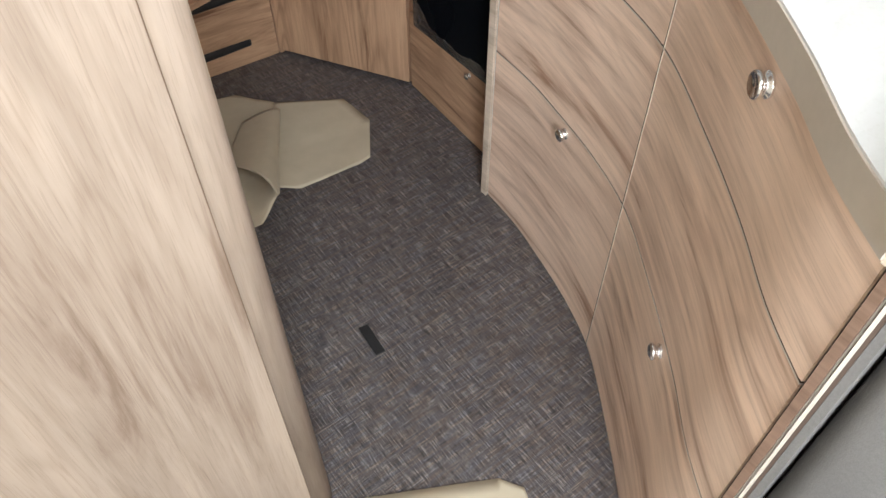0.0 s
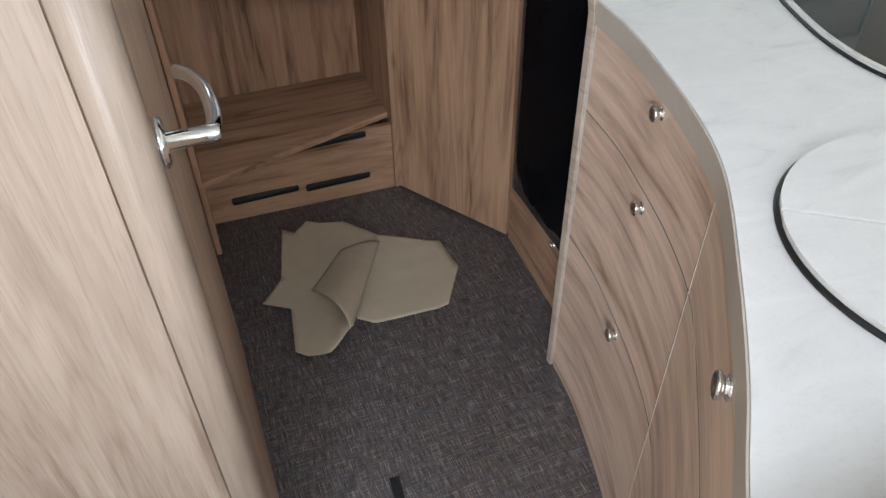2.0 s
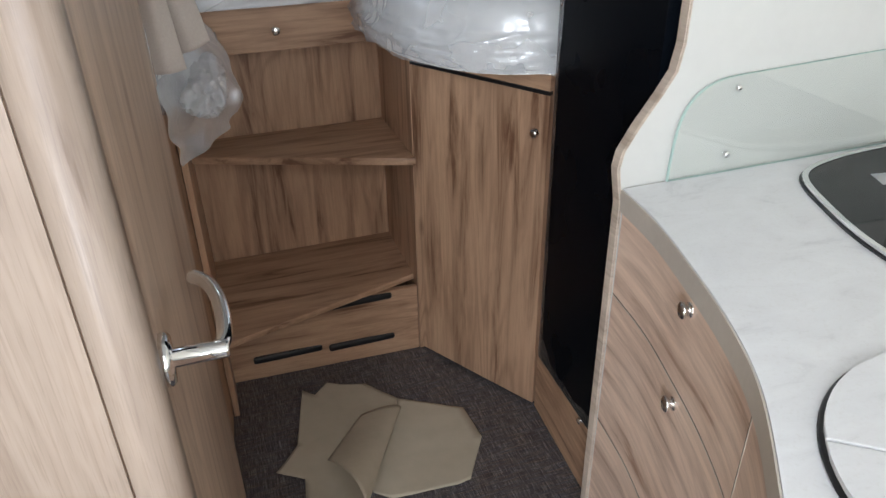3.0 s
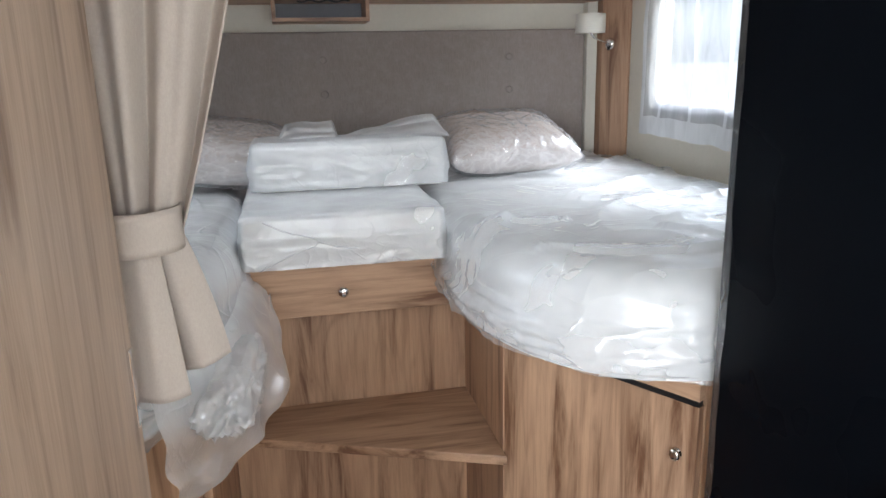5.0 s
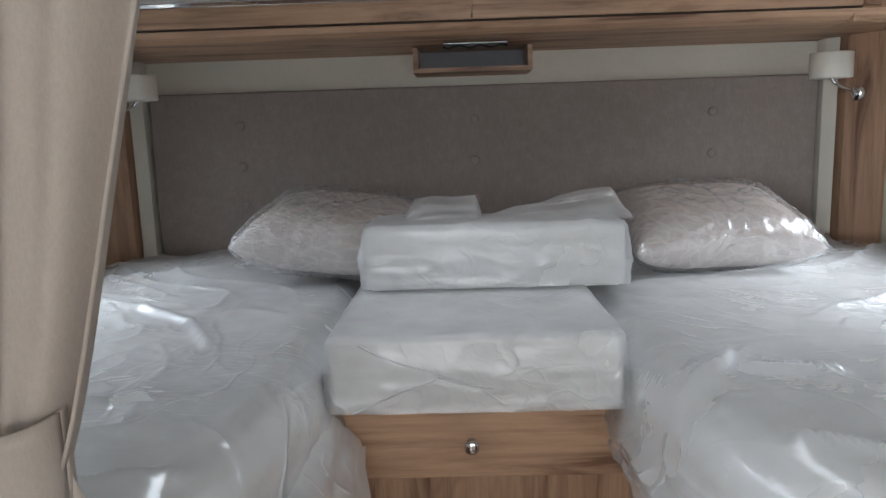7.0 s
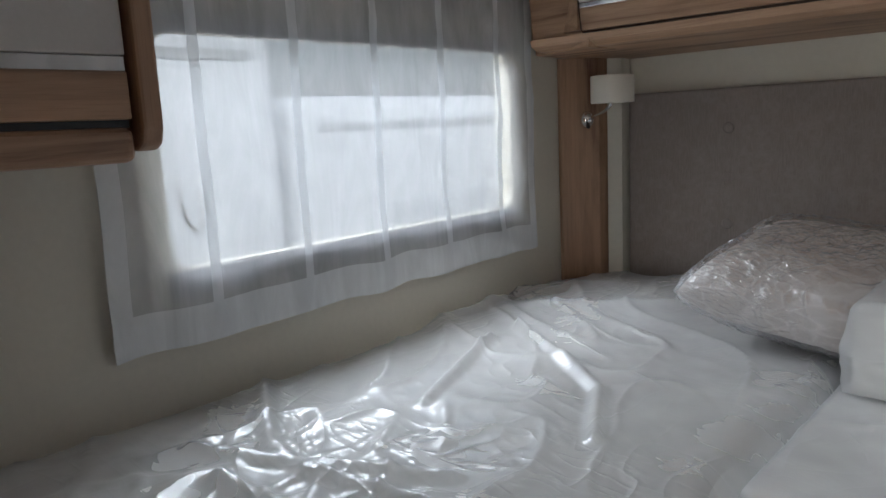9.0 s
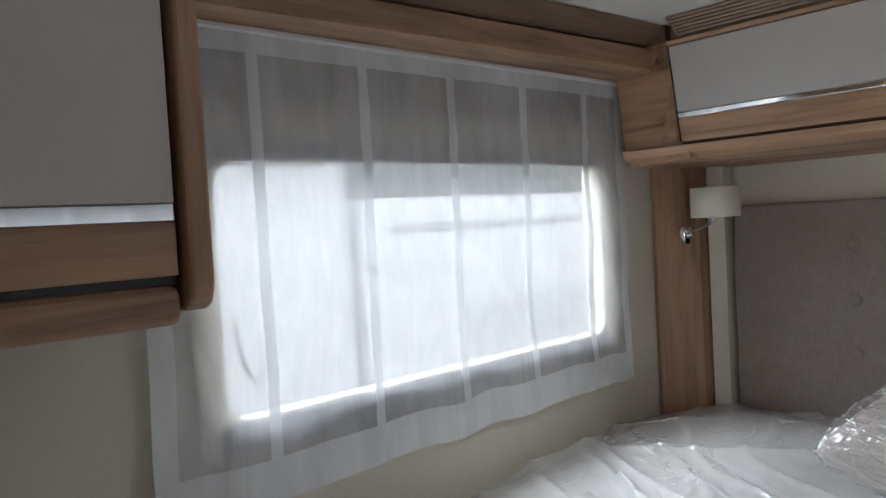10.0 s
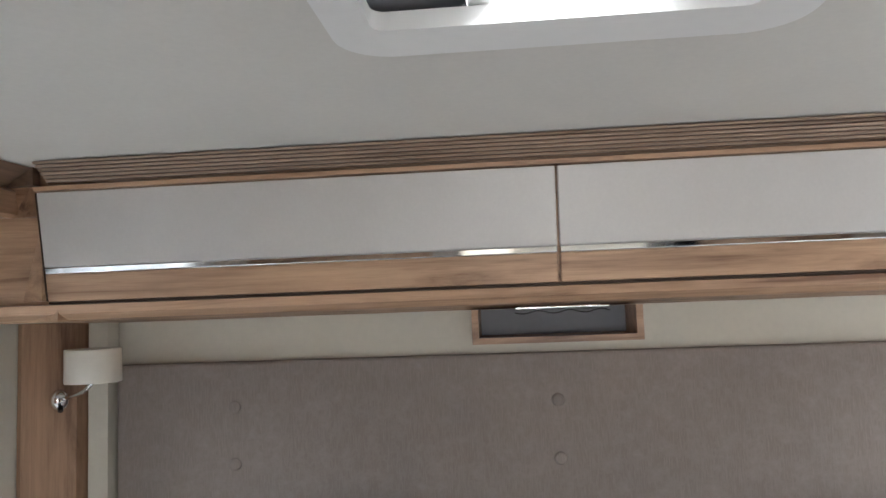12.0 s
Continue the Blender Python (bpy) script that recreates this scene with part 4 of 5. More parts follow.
# ---- corner posts, lamps ----
for side in (-1, 1):
    def sx(x):
        return x if side < 0 else 2 * MX - x
    post = thing("corner_post", "oak corner post with cream strip beside the headboard", "post", "corner posts")
    part("post", prism([(sx(WX + 0.003), 2.985), (sx(WX + 0.012), 2.983), (sx(-0.521), 3.050), (sx(-0.521), 3.115), (sx(WX + 0.003), 3.115)], 1.0, 1.686), RICH_V, post)
    part("strip", prism([(sx(-0.515), 3.080), (sx(-0.489), 3.105), (sx(-0.489), 3.147), (sx(-0.515), 3.147)], 1.0, 1.684), CREAM, post, "cream strip")
    lamp = thing("reading_lamp", "small wall lamp with cream shade and chrome arm", "lamp", "reading lamps")
    part("shade", lathe([(0.0485, 0.0), (0.0495, 0.002), (0.0495, 0.060), (0.0485, 0.062), (0.046, 0.061), (0.046, 0.002)], pose(sx(-0.448), 2.985, 1.574), 32), SHADE, lamp, "cream drum shade", True)
    arm = spline([(sx(-0.532), 3.022, 1.540), (sx(-0.51), 3.005, 1.545), (sx(-0.475), 2.99, 1.555), (sx(-0.452), 2.985, 1.572), (sx(-0.448), 2.985, 1.60)], 5)
    part("arm", tube(arm, 0.004, 8), CHROME, lamp, "chrome arm", True)
    base = lathe([(0.016, 0), (0.017, 0.004), (0.015, 0.016), (0.009, 0.020)], look((sx(-0.545), 3.030, 1.538), (sx(-0.70), 3.21, 1.538)), 16)
    for v in base.verts:
        v.co.z = 1.538 + (v.co.z - 1.538) * 1.25
    part("base", base, CHROME, lamp, "chrome base with switch", True)
    part("switch", tube([(sx(-0.527), 3.008, 1.528), (sx(-0.523), 3.003, 1.520)], 0.005, 8), BLACK, lamp, "black switch")

for (x, zs) in ((-0.23, (1.505, 1.393, 1.286)), (0.412, (1.504, 1.393, 1.286)), (1.055, (1.504, 1.393, 1.286))):
    for z in zs:
        part("button", lathe([(0.013, 0), (0.012, 0.003), (0.008, 0.0045), (0.001, 0.0035)], look((x, 3.1185, z), (x, 5, z)), 16), HEADCLOTH, headboard, "", True)

# ---- rear locker details ----
for k in range(7):
    t = k / 7
    ya, za, yb, zb = 2.766 - 0.046 * t, 1.902 + 0.032 * t, 2.766 - 0.046 * (t + 0.09), 1.902 + 0.032 * (t + 0.09)
    part("vent_slat", extrude_profile([(ya, za), (yb, zb), (yb + 0.012, zb + 0.001), (ya + 0.012, za + 0.001)], "x", -0.392, 1.242), SLATWOOD, locker)
part("vent_backing", extrude_profile([(2.776, 1.902), (2.730, 1.9345), (2.79, 1.9345), (2.80, 1.902)], "x", -0.394, 1.244), RICH_Y, locker, "dark groove behind the slats")
part("top_rail", extrude_profile([(2.762, 1.8945), (2.760, 1.901), (2.79, 1.901), (2.79, 1.8945)], "x", -0.416, 1.270), OAK_X, locker)
for side in (-1, 1):
    def sx(x):
        return x if side < 0 else 2 * MX - x
    blk = [(sx(-0.420), 2.792), (sx(-0.590), 2.872), (sx(-0.590), 3.10), (sx(-0.420), 3.10)]
    part("end_block", prism(blk, 1.7215, 1.855), OAK_X, locker, "angled oak end block")
    part("end_block_foot", prism([(sx(-0.40), 2.803), (sx(-0.585), 2.880), (sx(-0.590), 3.14), (sx(-0.40), 3.14)], 1.687, 1.7135, 0.006, 3), OAK_X, locker)
    part("upper_block", prism([(sx(-0.419), 2.765), (sx(-0.47), 2.775), (sx(-0.590), 2.90), (sx(-0.419), 2.90)], 1.9055, 1.934), DARKWOOD, locker, "dark corner block")
    part("beam_end", prism([(sx(-0.419), 2.780), (sx(-0.47), 2.7915), (sx(-0.590), 2.7915), (sx(-0.590), 2.90), (sx(-0.419), 2.90)], 1.857, 1.904), RICH_Y, locker)

niche = thing("niche_frame", "oak framed niche with dark inside above the headboard", "niche")
part("frame", frame_with_hole("y", [(0.258, 1.620), (0.558, 1.620), (0.558, 1.6815), (0.258, 1.6815)], [(0.270, 1.631), (0.546, 1.631), (0.546, 1.6812), (0.270, 1.6812)], 2.985, 3.147), OAK_X, niche)
part("back", box(0.2705, 3.10, 1.6315, 0.5455, 3.14, 1.681), PVC, niche, "dark grey back")
bar = thing("light_bar", "slim silver light bar with black wavy underside", "light")
part("housing", box(0.335, 2.915, 1.679, 0.492, 2.955, 1.6855, 0.003), CHROME, bar, "silver housing")
part("diffuser", sheet(40, 3, lambda u, v: (0.335 + 0.157 * u, 2.916 + 0.036 * v, 1.6755 - 0.0025 * math.sin(u * 19)), 0.002), BLACK, bar, "black wavy underside", True)

# ---- roof hatch ----
hatch_thing = tagged(new("window_roof_hatch"), "white framed roof hatch with dark fly screens", "roof window", "", "structure")
part("frame", frame_with_hole("z", round_rect(0.184, 1.935, 0.586, 2.337, 0.05, 8), round_rect(0.221, 1.985, 0.535, 2.275, 0.012, 8), 1.918, 1.9345), PLASTIC, hatch_thing, "white rounded frame")
part("screen", box(0.206, 1.966, 1.9405, 0.300, 2.304, 1.944), PVC, hatch_thing, "dark pleated fly screen")
part("screen", box(0.480, 1.966, 1.9405, 0.561, 2.304, 1.944), PVC, hatch_thing, "dark pleated fly screen")
part("bar", box(0.301, 1.966, 1.936, 0.324, 2.304, 1.947, 0.004), PLASTIC, hatch_thing, "white pull bar")
part("bar", box(0.456, 1.966, 1.936, 0.479, 2.304, 1.947, 0.004), PLASTIC, hatch_thing, "white pull bar")
part("dome", box(0.196, 1.956, 1.985, 0.584, 2.344, 1.990), GLASS, hatch_thing, "clear dome").visible_shadow = False

# ---- film over the mattresses ----


def crease(p, s=1.0, k=1.0):
    """Height of crumpled film: a few long folds running out from the middle, and many fine ones."""
    u, v = 0.8 * p[0] + 0.6 * p[1], -0.6 * p[0] + 0.8 * p[1]
    bend = 0.12 * noise.noise(Vector((u * 2.2, v * 2.2, s)))
    a = 1 - abs(noise.noise(Vector(((v + bend) * 4.2, u * 1.1, 3.1 * s))))
    b = 1 - abs(noise.noise(Vector(((u + bend) * 11.0, (v - bend) * 4.5, 7.7 + s))))
    c = 1 - abs(noise.noise(Vector((u * 26.0 + v * 9.0, v * 16.0, 1.7 + s))))
    mask = 0.25 + 0.75 * max(0.0, min(1.0, 0.5 + 1.8 * noise.noise(Vector((p[0] * 1.9, p[1] * 1.9, 9.0 + s)))))
    gate = max(0.0, min(1.0, 0.35 + 2.4 * noise.noise(Vector((p[0] * 3.7, p[1] * 3.7, 4.4 + s)))))
    return k * (0.018 * gate * a ** 10 + mask * (0.0085 * b ** 8 + 0.0016 * c ** 4))


W_FOLDS = [[(-0.382, 2.513), (-0.211, 2.395), (-0.098, 2.311), (-0.018, 2.163)], [(-0.56, 2.07), (-0.455, 1.999), (-0.331, 1.922), (-0.239, 1.905), (-0.025, 1.948)],
           [(-0.512, 2.72), (-0.524, 2.537), (-0.57, 2.43)], [(-0.385, 2.425), (-0.268, 2.136)], [(-0.401, 1.857), (-0.269, 1.907), (-0.096, 1.993)], [(-0.302, 1.832), (-0.165, 1.842), (-0.099, 1.867)]]
E_FOLDS = [[(0.998, 1.932), (1.163, 1.916), (1.35, 1.95)], [(0.97, 1.86), (1.047, 1.749)], [(0.702, 1.807), (0.781, 1.757), (0.853, 1.725), (1.1, 1.66)], [(0.64, 2.008), (0.709, 2.025), (0.83, 2.00)], [(0.95, 2.20), (1.2, 2.10), (1.38, 2.12)]]


def ridge(p, folds):
    """Height that the long pinched folds add to the film at p."""
    best = 1.0
    for f in folds:
        for a, b in zip(f, f[1:]):
            a, b = Vector(a), Vector(b)
            t = max(0.0, min(1.0, (Vector(p) - a).dot(b - a) / (b - a).length_squared))
            best = min(best, (Vector(p) - a.lerp(b, t)).length)
    return 0.013 * math.exp(-(best / 0.011) ** 2)


def even(outline, n):
    """n points evenly spaced on a closed outline."""
    pts = [Vector(p) for p in outline]
    seg = [(pts[(i + 1) % len(pts)] - pts[i]).length for i in range(len(pts))]
    total, out, i, run = sum(seg), [], 0, 0.0
    for k in range(n):
        d = total * k / n
        while run + seg[i] < d:
            run += seg[i]
            i += 1
        out.append(pts[i].lerp(pts[(i + 1) % len(pts)], (d - run) / seg[i]))
    return out


def wrap(outline, heart, z0, z1, n, rings, seed, out=0.006, sag=0.0, flap=0.012, k=1.0, folds=(), r=0.05):
    """A crumpled skin over a flat-topped block: rings from the heart to the rim, then down its sides."""
    rim = even(outline, n)
    c = Vector(heart)
    bm = bmesh.new()
    rows = []
    curl = 12
    for ring in range(rings + curl + 1):
        row = []
        for q in rim:
            length = (q - c).length
            if ring < rings:
                reach, drop = (0.02 + 0.98 * ring / rings) * (length - r), 0.0
            else:
                a = math.pi / 2 * (ring - rings) / curl
                reach, drop = length - r + r * math.sin(a), r - r * math.cos(a)
            p = c + (q - c) * (reach / length)
            row.append(bm.verts.new((p.x, p.y, z1 + 0.005 + (crease(p, seed, k) + ridge(p, folds)) * (1 - 0.8 * drop / r) - drop)))
        rows.append(row)
    side = 18
    for ring in range(1, side + 1):
        t = ring / side
        row = []
        for i, q in enumerate(rim):
            d = (rim[(i + 1) % n] - rim[i - 1]).normalized()
            nrm = Vector((d.y, -d.x))
            if (q + nrm * 0.01 - c).length < (q - c).length:
                nrm = -nrm
            z = z1 + 0.005 - r - (z1 - z0 - r + flap * (0.4 + noise.noise(Vector((q.x * 7, q.y * 7, seed))))) * t
            w = 1 - abs(noise.noise(Vector((q.x * 8 + q.y * 8, z * 30, seed))))
            w2 = 1 - abs(noise.noise(Vector((q.x * 22 - q.y * 20, z * 46, seed + 4))))
            push = out + k * (0.012 * w ** 5 + 0.006 * w2 ** 4) + sag * math.sin(math.pi * min(1, t * 1.1)) * 0.6
            p = q + nrm * push * min(1, t * 2.5)
            row.append(bm.verts.new((p.x, p.y, z)))
        rows.append(row)
    for a, b in zip(rows, rows[1:]):
        for k in range(n):
            bm.faces.new((a[k], a[(k + 1) % n], b[(k + 1) % n], b[k]))
    bm.faces.new(rows[0])
    return bm


def inset(outline, heart, k):
    c = Vector(heart)
    return [tuple(c + (Vector(p) - c) * k) for p in outline]


part("filling", wrap(E_OUT, (1.05, 2.25), BEDZ, 1.150, 200, 12, 1.0, 0.0, 0.0, 0.0, 0.0, (), 0.085), FOAM, mat_e, "", True)
part("filling", wrap(W_OUT, (-0.22, 2.25), BEDZ, 1.150, 200, 12, 2.0, 0.0, 0.0, 0.0, 0.0, (), 0.085), FOAM, mat_w, "", True)
part("film", wrap(inset(E_OUT, (1.05, 2.25), 1.004), (1.05, 2.25), BEDZ + 0.008, 1.156, 440, 100, 1.0, 0.005, 0.012, 0.010, 1.0, E_FOLDS, 0.08), FILM_E, mat_e, "crumpled clear film", True)
part("film", wrap(inset(W_OUT, (-0.22, 2.25), 1.004), (-0.22, 2.25), BEDZ, 1.156, 440, 100, 2.0, 0.005, 0.015, 0.012, 1.0, W_FOLDS, 0.08), FILM, mat_w, "crumpled clear film", True)
CU = [(0.165, 2.122), (0.601, 2.122), (0.601, 2.703), (0.165, 2.703)]
part("film", wrap(CU, (0.385, 2.41), 1.066, 1.179, 150, 26, 3.0, 0.003, 0.0, 0.002, 0.3, (), 0.014), MILKFILM, cushion, "crumpled clear film", True)
BO = [(0.185, 2.425), (0.671, 2.425), (0.671, 2.603), (0.185, 2.603)]
part("film", wrap(BO, (0.43, 2.515), 1.184, 1.300, 150, 22, 4.0, 0.004, 0.004, 0.002, 0.3, (), 0.016), MILKFILM, bolster, "crumpled clear film", True)
# loose gathered ends of the bolster's wrapping
for (x0, x1, rise, fall, zt) in ((0.255, 0.410, 0.12, 0.93, 1.343), (0.435, 0.700, 0.68, 0.90, 1.350)):
    def tail(u, v, x0=x0, x1=x1, rise=rise, fall=fall, zt=zt):
        x = x0 + (x1 - x0) * u
        tall = min(1.0, u / rise) if u < fall else max(0.0, (1 - u) / (1 - fall))
        z = 1.300 + (zt - 1.300) * v * (0.12 + 0.88 * tall) + 0.006 * noise.noise((x * 16, v * 3, zt * 20))
        return (x, 2.50 + 0.085 * v + 0.022 * noise.noise((x * 14, v * 4, 6.0)), z)
    part("film_end", sheet(36, 12, tail), BAG, bolster, "gathered film end", True)

# pinched seams across the cushion's wrapping
for seam in ([(0.215, 2.117, 1.174), (0.262, 2.115, 1.150), (0.328, 2.115, 1.126), (0.262, 2.115, 1.098), (0.203, 2.117, 1.070)], [(0.328, 2.115, 1.126), (0.37, 2.116, 1.112), (0.412, 2.117, 1.106)]):
    part("film_seam", tube(spline(seam, 4), 0.0016, 6), FILM, cushion, "pinched film seam", True)

# hanging film and bag by the curtain


def hanging(u, v):
    y = 2.125 - 0.60 * u
    ex = 0.165 - 0.45 * max(0, 1.95 - y) ** 2.0
    spread = 0.062 * math.sin(math.pi * min(1.0, 0.15 + u * 0.9)) + 0.02
    x = ex + spread * v ** 0.8 + 0.022 * noise.noise((y * 11, v * 4, 1.0)) * v
    z = 1.07 - (0.05 + 0.115 * min(1, u * 1.9)) * v + 0.014 * noise.noise((y * 9, v * 5, 8.0)) * v
    return (x, y, z)


part("hanging_film", sheet(70, 26, hanging), BAG, mat_w, "film hanging over the edge", True)
bag = bmesh.new()
bmesh.ops.create_icosphere(bag, subdivisions=5, radius=1)
for v in bag.verts:
    d = v.co.normalized()
    k = 1 + 0.30 * noise.noise(d * 1.7) + 0.16 * (1 - abs(noise.noise(d * 4.0))) ** 3 + 0.06 * (1 - abs(noise.noise(d * 10.0))) ** 3
    v.co = Vector((0.158 + 0.056 * d.x * k, 1.76 + 0.17 * d.y * k, 1.000 + 0.042 * d.z * k))
part("bag", bag, BAG, mat_w, "crumpled loose end of the bag", True)

# ---- pillows ----


def pillow_mesh(m, a, b, h, grow, seed, rough):
    bm = bmesh.new()
    n = 56
    g = {}
    for s in (1, -1):
        for i in range(n + 1):
            for j in range(n + 1):
                u, v = 2 * i / n - 1, 2 * j / n - 1
                rimmed = i in (0, n) or j in (0, n)
                if s < 0 and rimmed:
                    g[s, i, j] = g[1, i, j]
                    continue
                puff = max(0.0, (1 - u ** 4) * (1 - v ** 4)) ** 0.5
                pinch = 1 - 0.09 * (1 - abs(u * v)) * max(abs(u), abs(v)) ** 3
                p = Vector((a * u * pinch, b * v * pinch, s * (h * puff + grow * (0.3 + puff))))
                wr = (1 - abs(noise.noise(Vector((u * 6 + seed, v * 5, s))))) ** 5 + 0.6 * (1 - abs(noise.noise(Vector((u * 15, v * 13 + seed, s))))) ** 4
                p.z += s * rough * wr * (0.3 + puff)
                edge = max(abs(u), abs(v)) ** 6
                along = v if abs(u) > abs(v) else u
                p.z += s * rough * 1.6 * max(abs(u), abs(v)) ** 4 * puff * (1 - abs(noise.noise(Vector((along * 17 + seed, max(abs(u), abs(v)) * 2, s))))) ** 3
                p.x += edge * rough * 1.5 * noise.noise(Vector((u * 9, v * 9, seed)))
                p.y += edge * rough * 1.5 * noise.noise(Vector((u * 9, v * 9, seed + 5)))
                g[s, i, j] = bm.verts.new(m @ p)
        for i in range(n):
            for j in range(n):
                q = (g[s, i, j], g[s, i + 1, j], g[s, i + 1, j + 1], g[s, i, j + 1])
                bm.faces.new(q if s > 0 else q[::-1])
    return bm


for (m, lab, a) in ((pose(0.912, 2.735, 1.252, 15, 0, 4), "cream pillow in clear film beside the east window", 0.198), (pose(0.090, 2.715, 1.262, 12, 5, -9), "cream pillow in clear film with puckered edge", 0.182)):
    pl = thing("pillow", lab, "pillow", "wrapped pillows")
    part("filling", pillow_mesh(m, a, 0.155, 0.064, 0.0, 2.0, 0.0012), PILLOW, pl, "", True)
    part("film", pillow_mesh(m, a + 0.006, 0.160, 0.066, 0.003, 5.0, 0.005), PILLOWFILM, pl, "crackled clear film", True)

# ---- draped curtain by the washroom ----
drape = thing("side_curtain", "beige fabric curtain gathered with a tie-back", "curtain")


def curtain_upper(u, v):
    z = 1.30 + (CZ - 0.02 - 1.30) * v
    t = (z - 1.30) / 0.28
    x0 = 0.078 - 0.018 * t
    x1 = 0.152 + 0.082 * t ** 0.9 if t > 0 else 0.152
    x = x0 + (x1 - x0) * u
    fold = math.sin(u * 15.5 + 0.5 + 0.4 * v) + 0.5 * math.sin(u * 27 + 2 + v)
    y = 1.482 + 0.016 * fold * (0.7 + 0.3 * min(1, t)) + 0.01 * noise.noise((u * 3, z * 3, 0))
    return (x, y, z)


part("upper_cloth", sheet(110, 40, curtain_upper, 0.002), CURTAIN, drape, "", True)


def curtain_front(u, v):
    z = 1.30 - 0.198 * v + 0.006 * u * v
    x0, x1 = 0.074 - 0.002 * v, 0.124 + 0.020 * v
    return (x0 + (x1 - x0) * u, 1.462 - 0.010 * v + 0.008 * math.sin(u * 6 + 0.8), z)


def curtain_back(u, v):
    z = 1.30 - 0.158 * v - 0.02 * (1 - u) * v
    x0, x1 = 0.100 + 0.030 * v, 0.150 + 0.056 * v - 0.016 * v * v
    return (x0 + (x1 - x0) * u, 1.480 + 0.010 * math.sin(u * 5 + 2) + 0.008 * v, z)


part("lower_cloth", sheet(30, 24, curtain_front, 0.002), CURTAIN, drape, "", True)
part("lower_cloth", sheet(30, 24, curtain_back, 0.002), CURTAIN, drape, "", True)


def tie(u, v):
    a = 2 * math.pi * u
    return (0.1105 + 0.0425 * math.cos(a), 1.480 + 0.036 * math.sin(a), 1.281 + 0.050 * v + 0.003 * math.sin(a + 1))


part("tie_back", sheet(48, 6, tie, 0.0025), CURTAIN, drape, "matching fabric tie-back", True)

# ---- paper and tape on the floor ----


def paper(name, outline, lab, lift, seed, fold=None):
    bm = bmesh.new()
    bm.faces.new([bm.verts.new((x, y, 0.0)) for x, y in outline])
    bmesh.ops.triangulate(bm, faces=bm.faces[:])
    bmesh.ops.subdivide_edges(bm, edges=bm.edges[:], cuts=9, use_grid_fill=True)
    for v in bm.verts:
        v.co.z = lift + 0.004 + 0.006 * noise.noise((v.co.x * 7, v.co.y * 7, seed)) + 0.003 * noise.noise((v.co.x * 19, v.co.y * 19, seed))
        v.co.z = max(v.co.z, 0.0015)
        if fold:
            a, b = Vector(fold[0]), Vector(fold[1])
            k = max(0.0, min(1.0, (v.co.xy - a).dot(b - a) / (b - a).length_squared))
            v.co.z += fold[2] * k * math.exp(-((v.co.xy - a.lerp(b, k)).length / 0.045) ** 2)
    bmesh.ops.recalc_face_normals(bm, faces=bm.faces)
    bmesh.ops.solidify(bm, geom=bm.faces[:], thickness=0.0007)
    th = thing(name, lab, "paper")
    part("sheet", bm, PAPER, th, "", True)
    return th


paper("backing_paper", [(0.392, 1.43), (0.435, 1.40), (0.60, 1.383), (0.639, 1.391), (0.723, 1.524), (0.714, 1.649), (0.542, 1.754), (0.47, 1.70), (0.40, 1.55)], "beige backing paper lying flat on the floor", 0.0, 1.0)
left_paper = paper("backing_paper", [(0.168, 1.578), (0.236, 1.655), (0.286, 1.875), (0.318, 1.842), (0.362, 1.885), (0.40, 1.86), (0.468, 1.838), (0.544, 1.740), (0.47, 1.58), (0.405, 1.44), (0.368, 1.370), (0.296, 1.335), (0.240, 1.345), (0.213, 1.372), (0.236, 1.53)], "crumpled beige backing paper with a rolled corner", 0.010, 2.0, ((0.545, 1.712), (0.362, 1.368), 0.040))


def roll(u, v):
    """The side of the sheet folded over: from the fold line on the floor, up and across to its free edge."""
    a = Vector((0.545, 1.712, 0.006)).lerp(Vector((0.358, 1.362, 0.052)), v)
    e = Vector((0.425, 1.700, 0.024)).lerp(Vector((0.300, 1.545, 0.042)), v ** 0.8)
    c = a.lerp(e, 0.28) + Vector((0.014, -0.010 * v, 0.026 + 0.050 * v ** 1.2))
    return tuple((1 - u) ** 2 * a + 2 * u * (1 - u) * c + u * u * e)


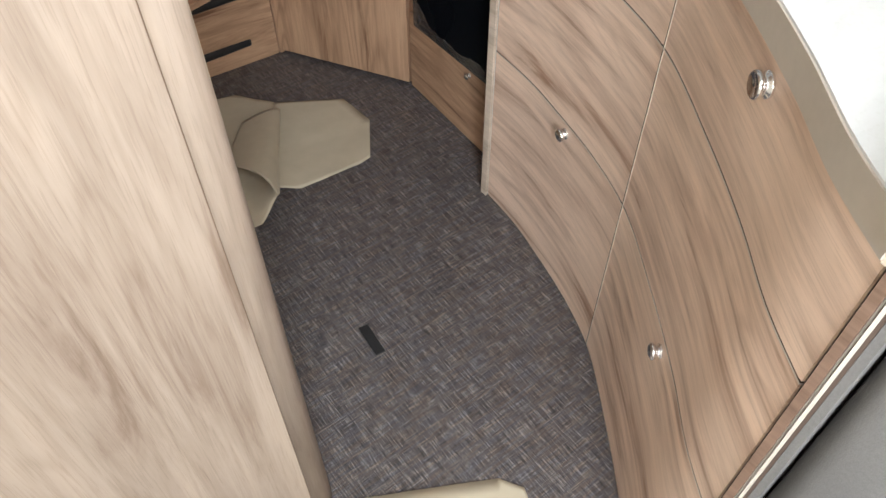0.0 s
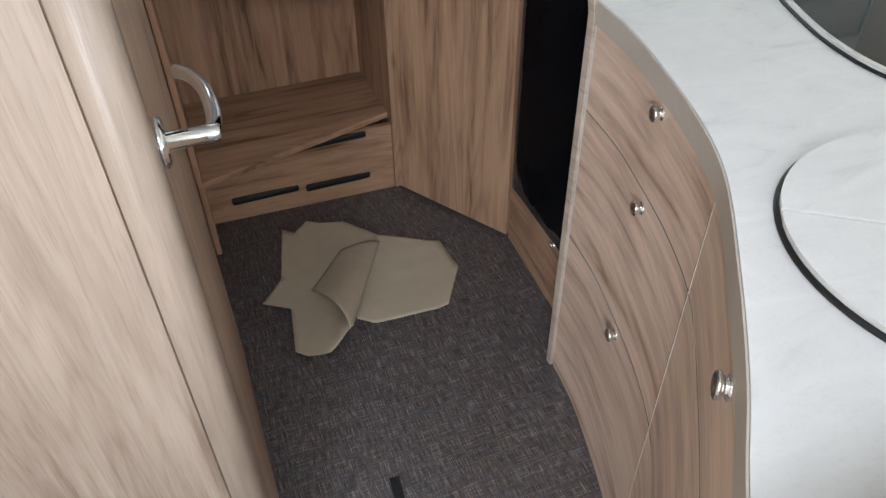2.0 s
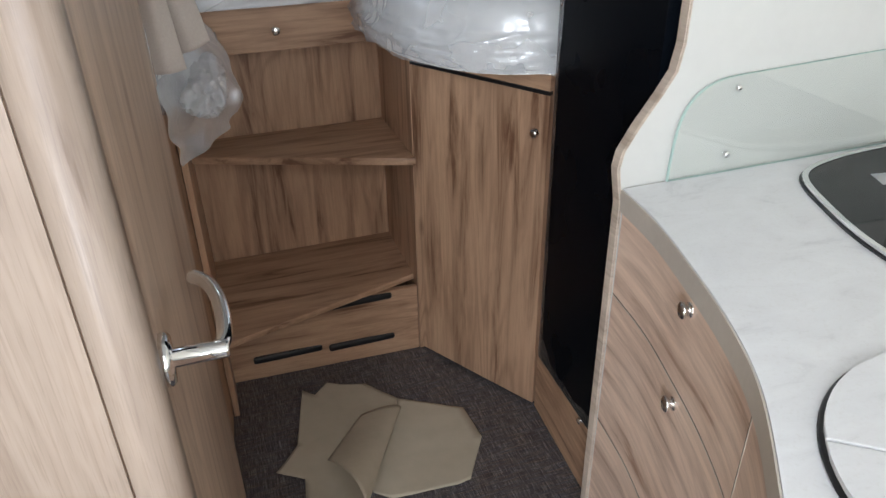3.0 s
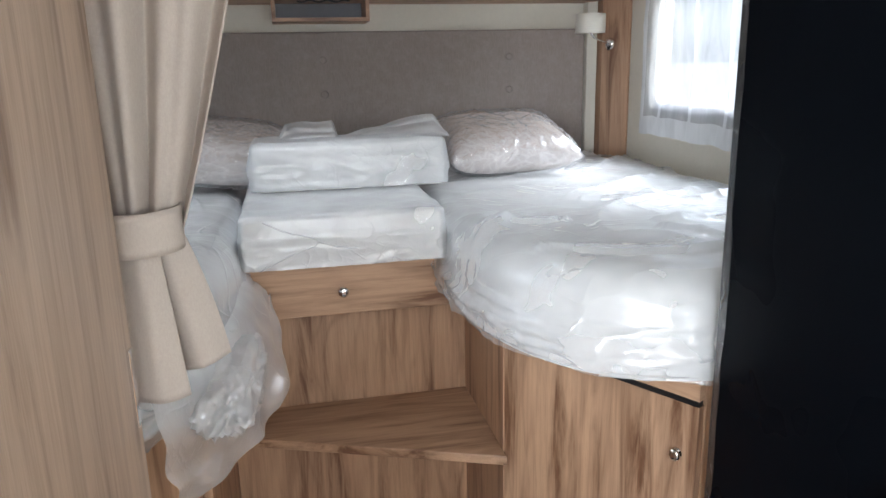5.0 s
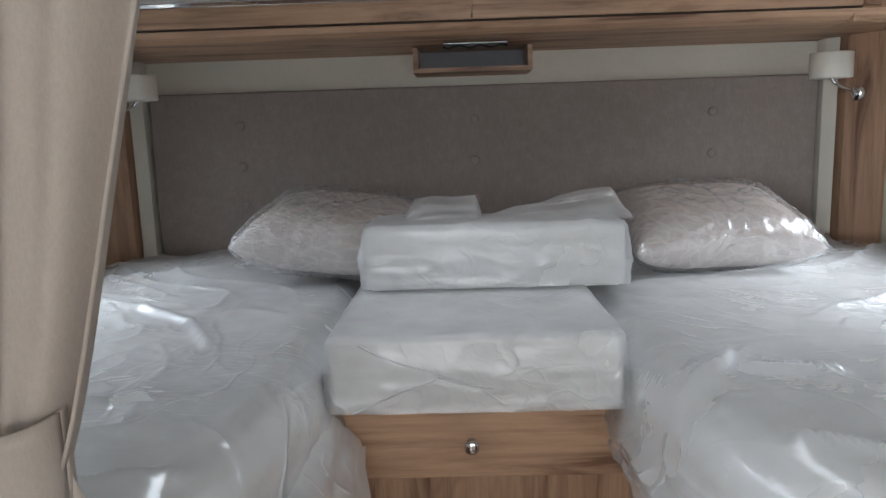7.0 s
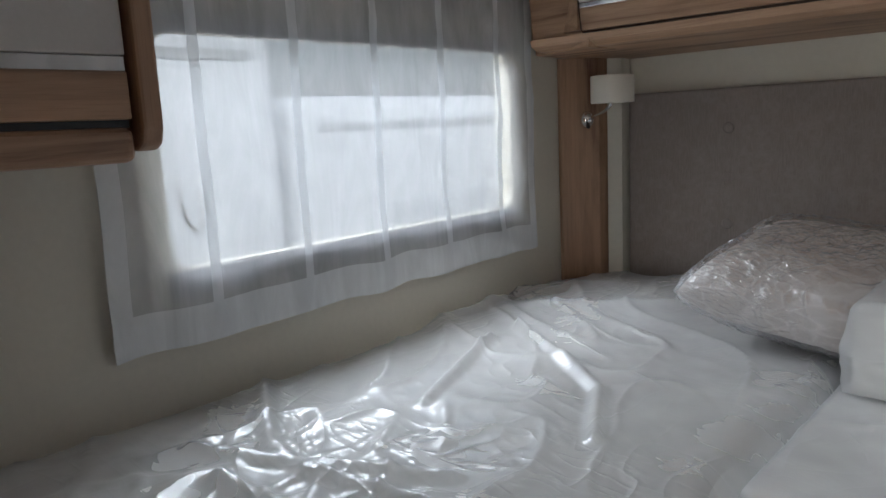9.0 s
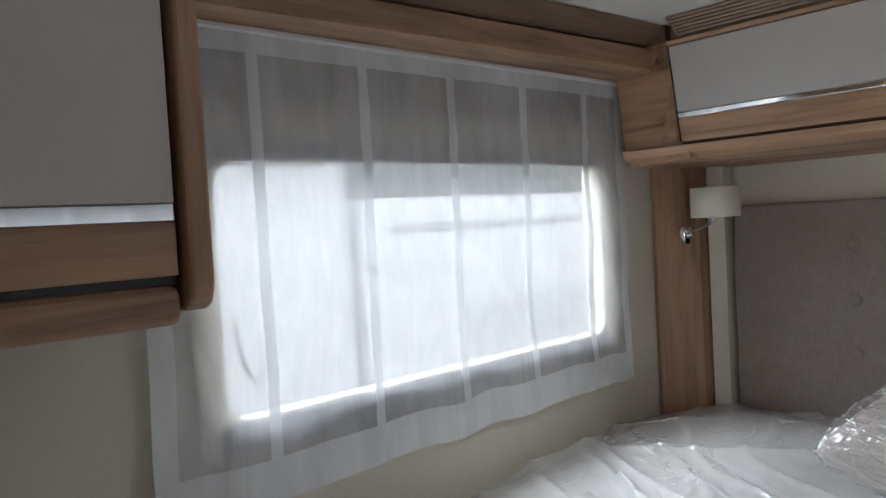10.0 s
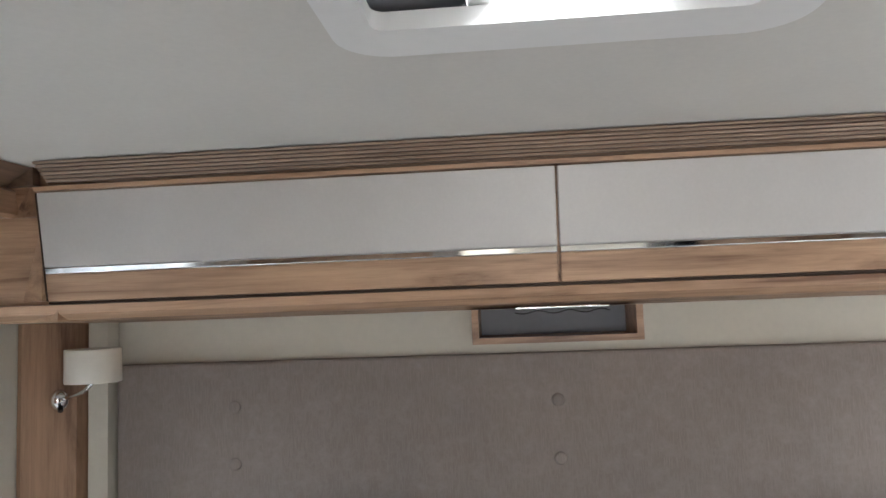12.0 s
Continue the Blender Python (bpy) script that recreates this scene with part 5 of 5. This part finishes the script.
part("rolled_corner", sheet(26, 22, roll, 0.0007), PAPER, left_paper, "", True)
paper("backing_paper", [(0.066, 0.652), (0.134, 0.626), (0.345, 0.513), (0.372, 0.47), (0.33, 0.36), (0.18, 0.30), (0.02, 0.42), (0.02, 0.60)], "beige backing paper by the washroom corner", 0.0, 4.0)
strip = thing("black_strip", "small black plastic strip stuck on the floor", "strip")
sd = Vector((0.331 - 0.324, 0.949 - 0.866)).normalized()
sn = Vector((sd.y, -sd.x))
s0, s1 = Vector((0.324, 0.868)), Vector((0.331, 0.948))
part("strip_body", prism([tuple(s0 - sn * 0.011), tuple(s1 - sn * 0.011), tuple(s1 + sn * 0.011), tuple(s0 + sn * 0.011)], 0.0, 0.004, 0.001, 1), BLACK, strip)

# ---- outside ----
setting("ground", box(-400, -400, -0.66, 400, 400, -0.60), GRAVEL, "pale gravel yard", "ground")


def parked_van(x0, y0, x1, y1, z1, face, lab):
    """A white leisure vehicle with rounded roof edge, windows and trim on the side that faces us."""
    van = thing("parked_caravan", lab, "caravan", "parked caravans")
    part("body", box(x0, y0, -0.15, x1, y1, z1, 0.12, 4), VANWHITE, van)
    fx = x1 if face > 0 else x0
    for k in range(2):
        ya = y0 + 0.8 + k * 2.4
        part("window", box(min(fx, fx + face * 0.02), ya, 0.55, max(fx, fx + face * 0.02), ya + 1.3, 1.05, 0.01), VANSKYPANE, van, "window painted pale for the sky it reflects")
    part("trim_line", box(min(fx, fx + face * 0.012), y0 + 0.2, z1 - 0.22, max(fx, fx + face * 0.012), y1 - 0.2, z1 - 0.17), GREYSTICKER, van, "grey trim line")
    for k in range(2):
        yy = y0 + (y1 - y0) * (0.45 + 0.2 * k)
        wheel = part("wheel", lathe([(0.20, -0.09), (0.29, -0.09), (0.31, -0.05), (0.31, 0.05), (0.29, 0.09), (0.20, 0.09)], pose(fx - face * 0.12, yy, -0.29, 0, 90, 0), 24), BLACK, van, "black tyre", True)
    return van


parked_van(-5.6, 4.1, -3.2, 9.5, 1.76, 1, "white caravan parked beyond the window")
parked_van(-5.4, -2.0, -3.0, 3.9, 2.15, 1, "taller white caravan parked beyond the window")
parked_van(4.2, -2.5, 6.6, 6.5, 1.9, -1, "white caravan parked on the other side")
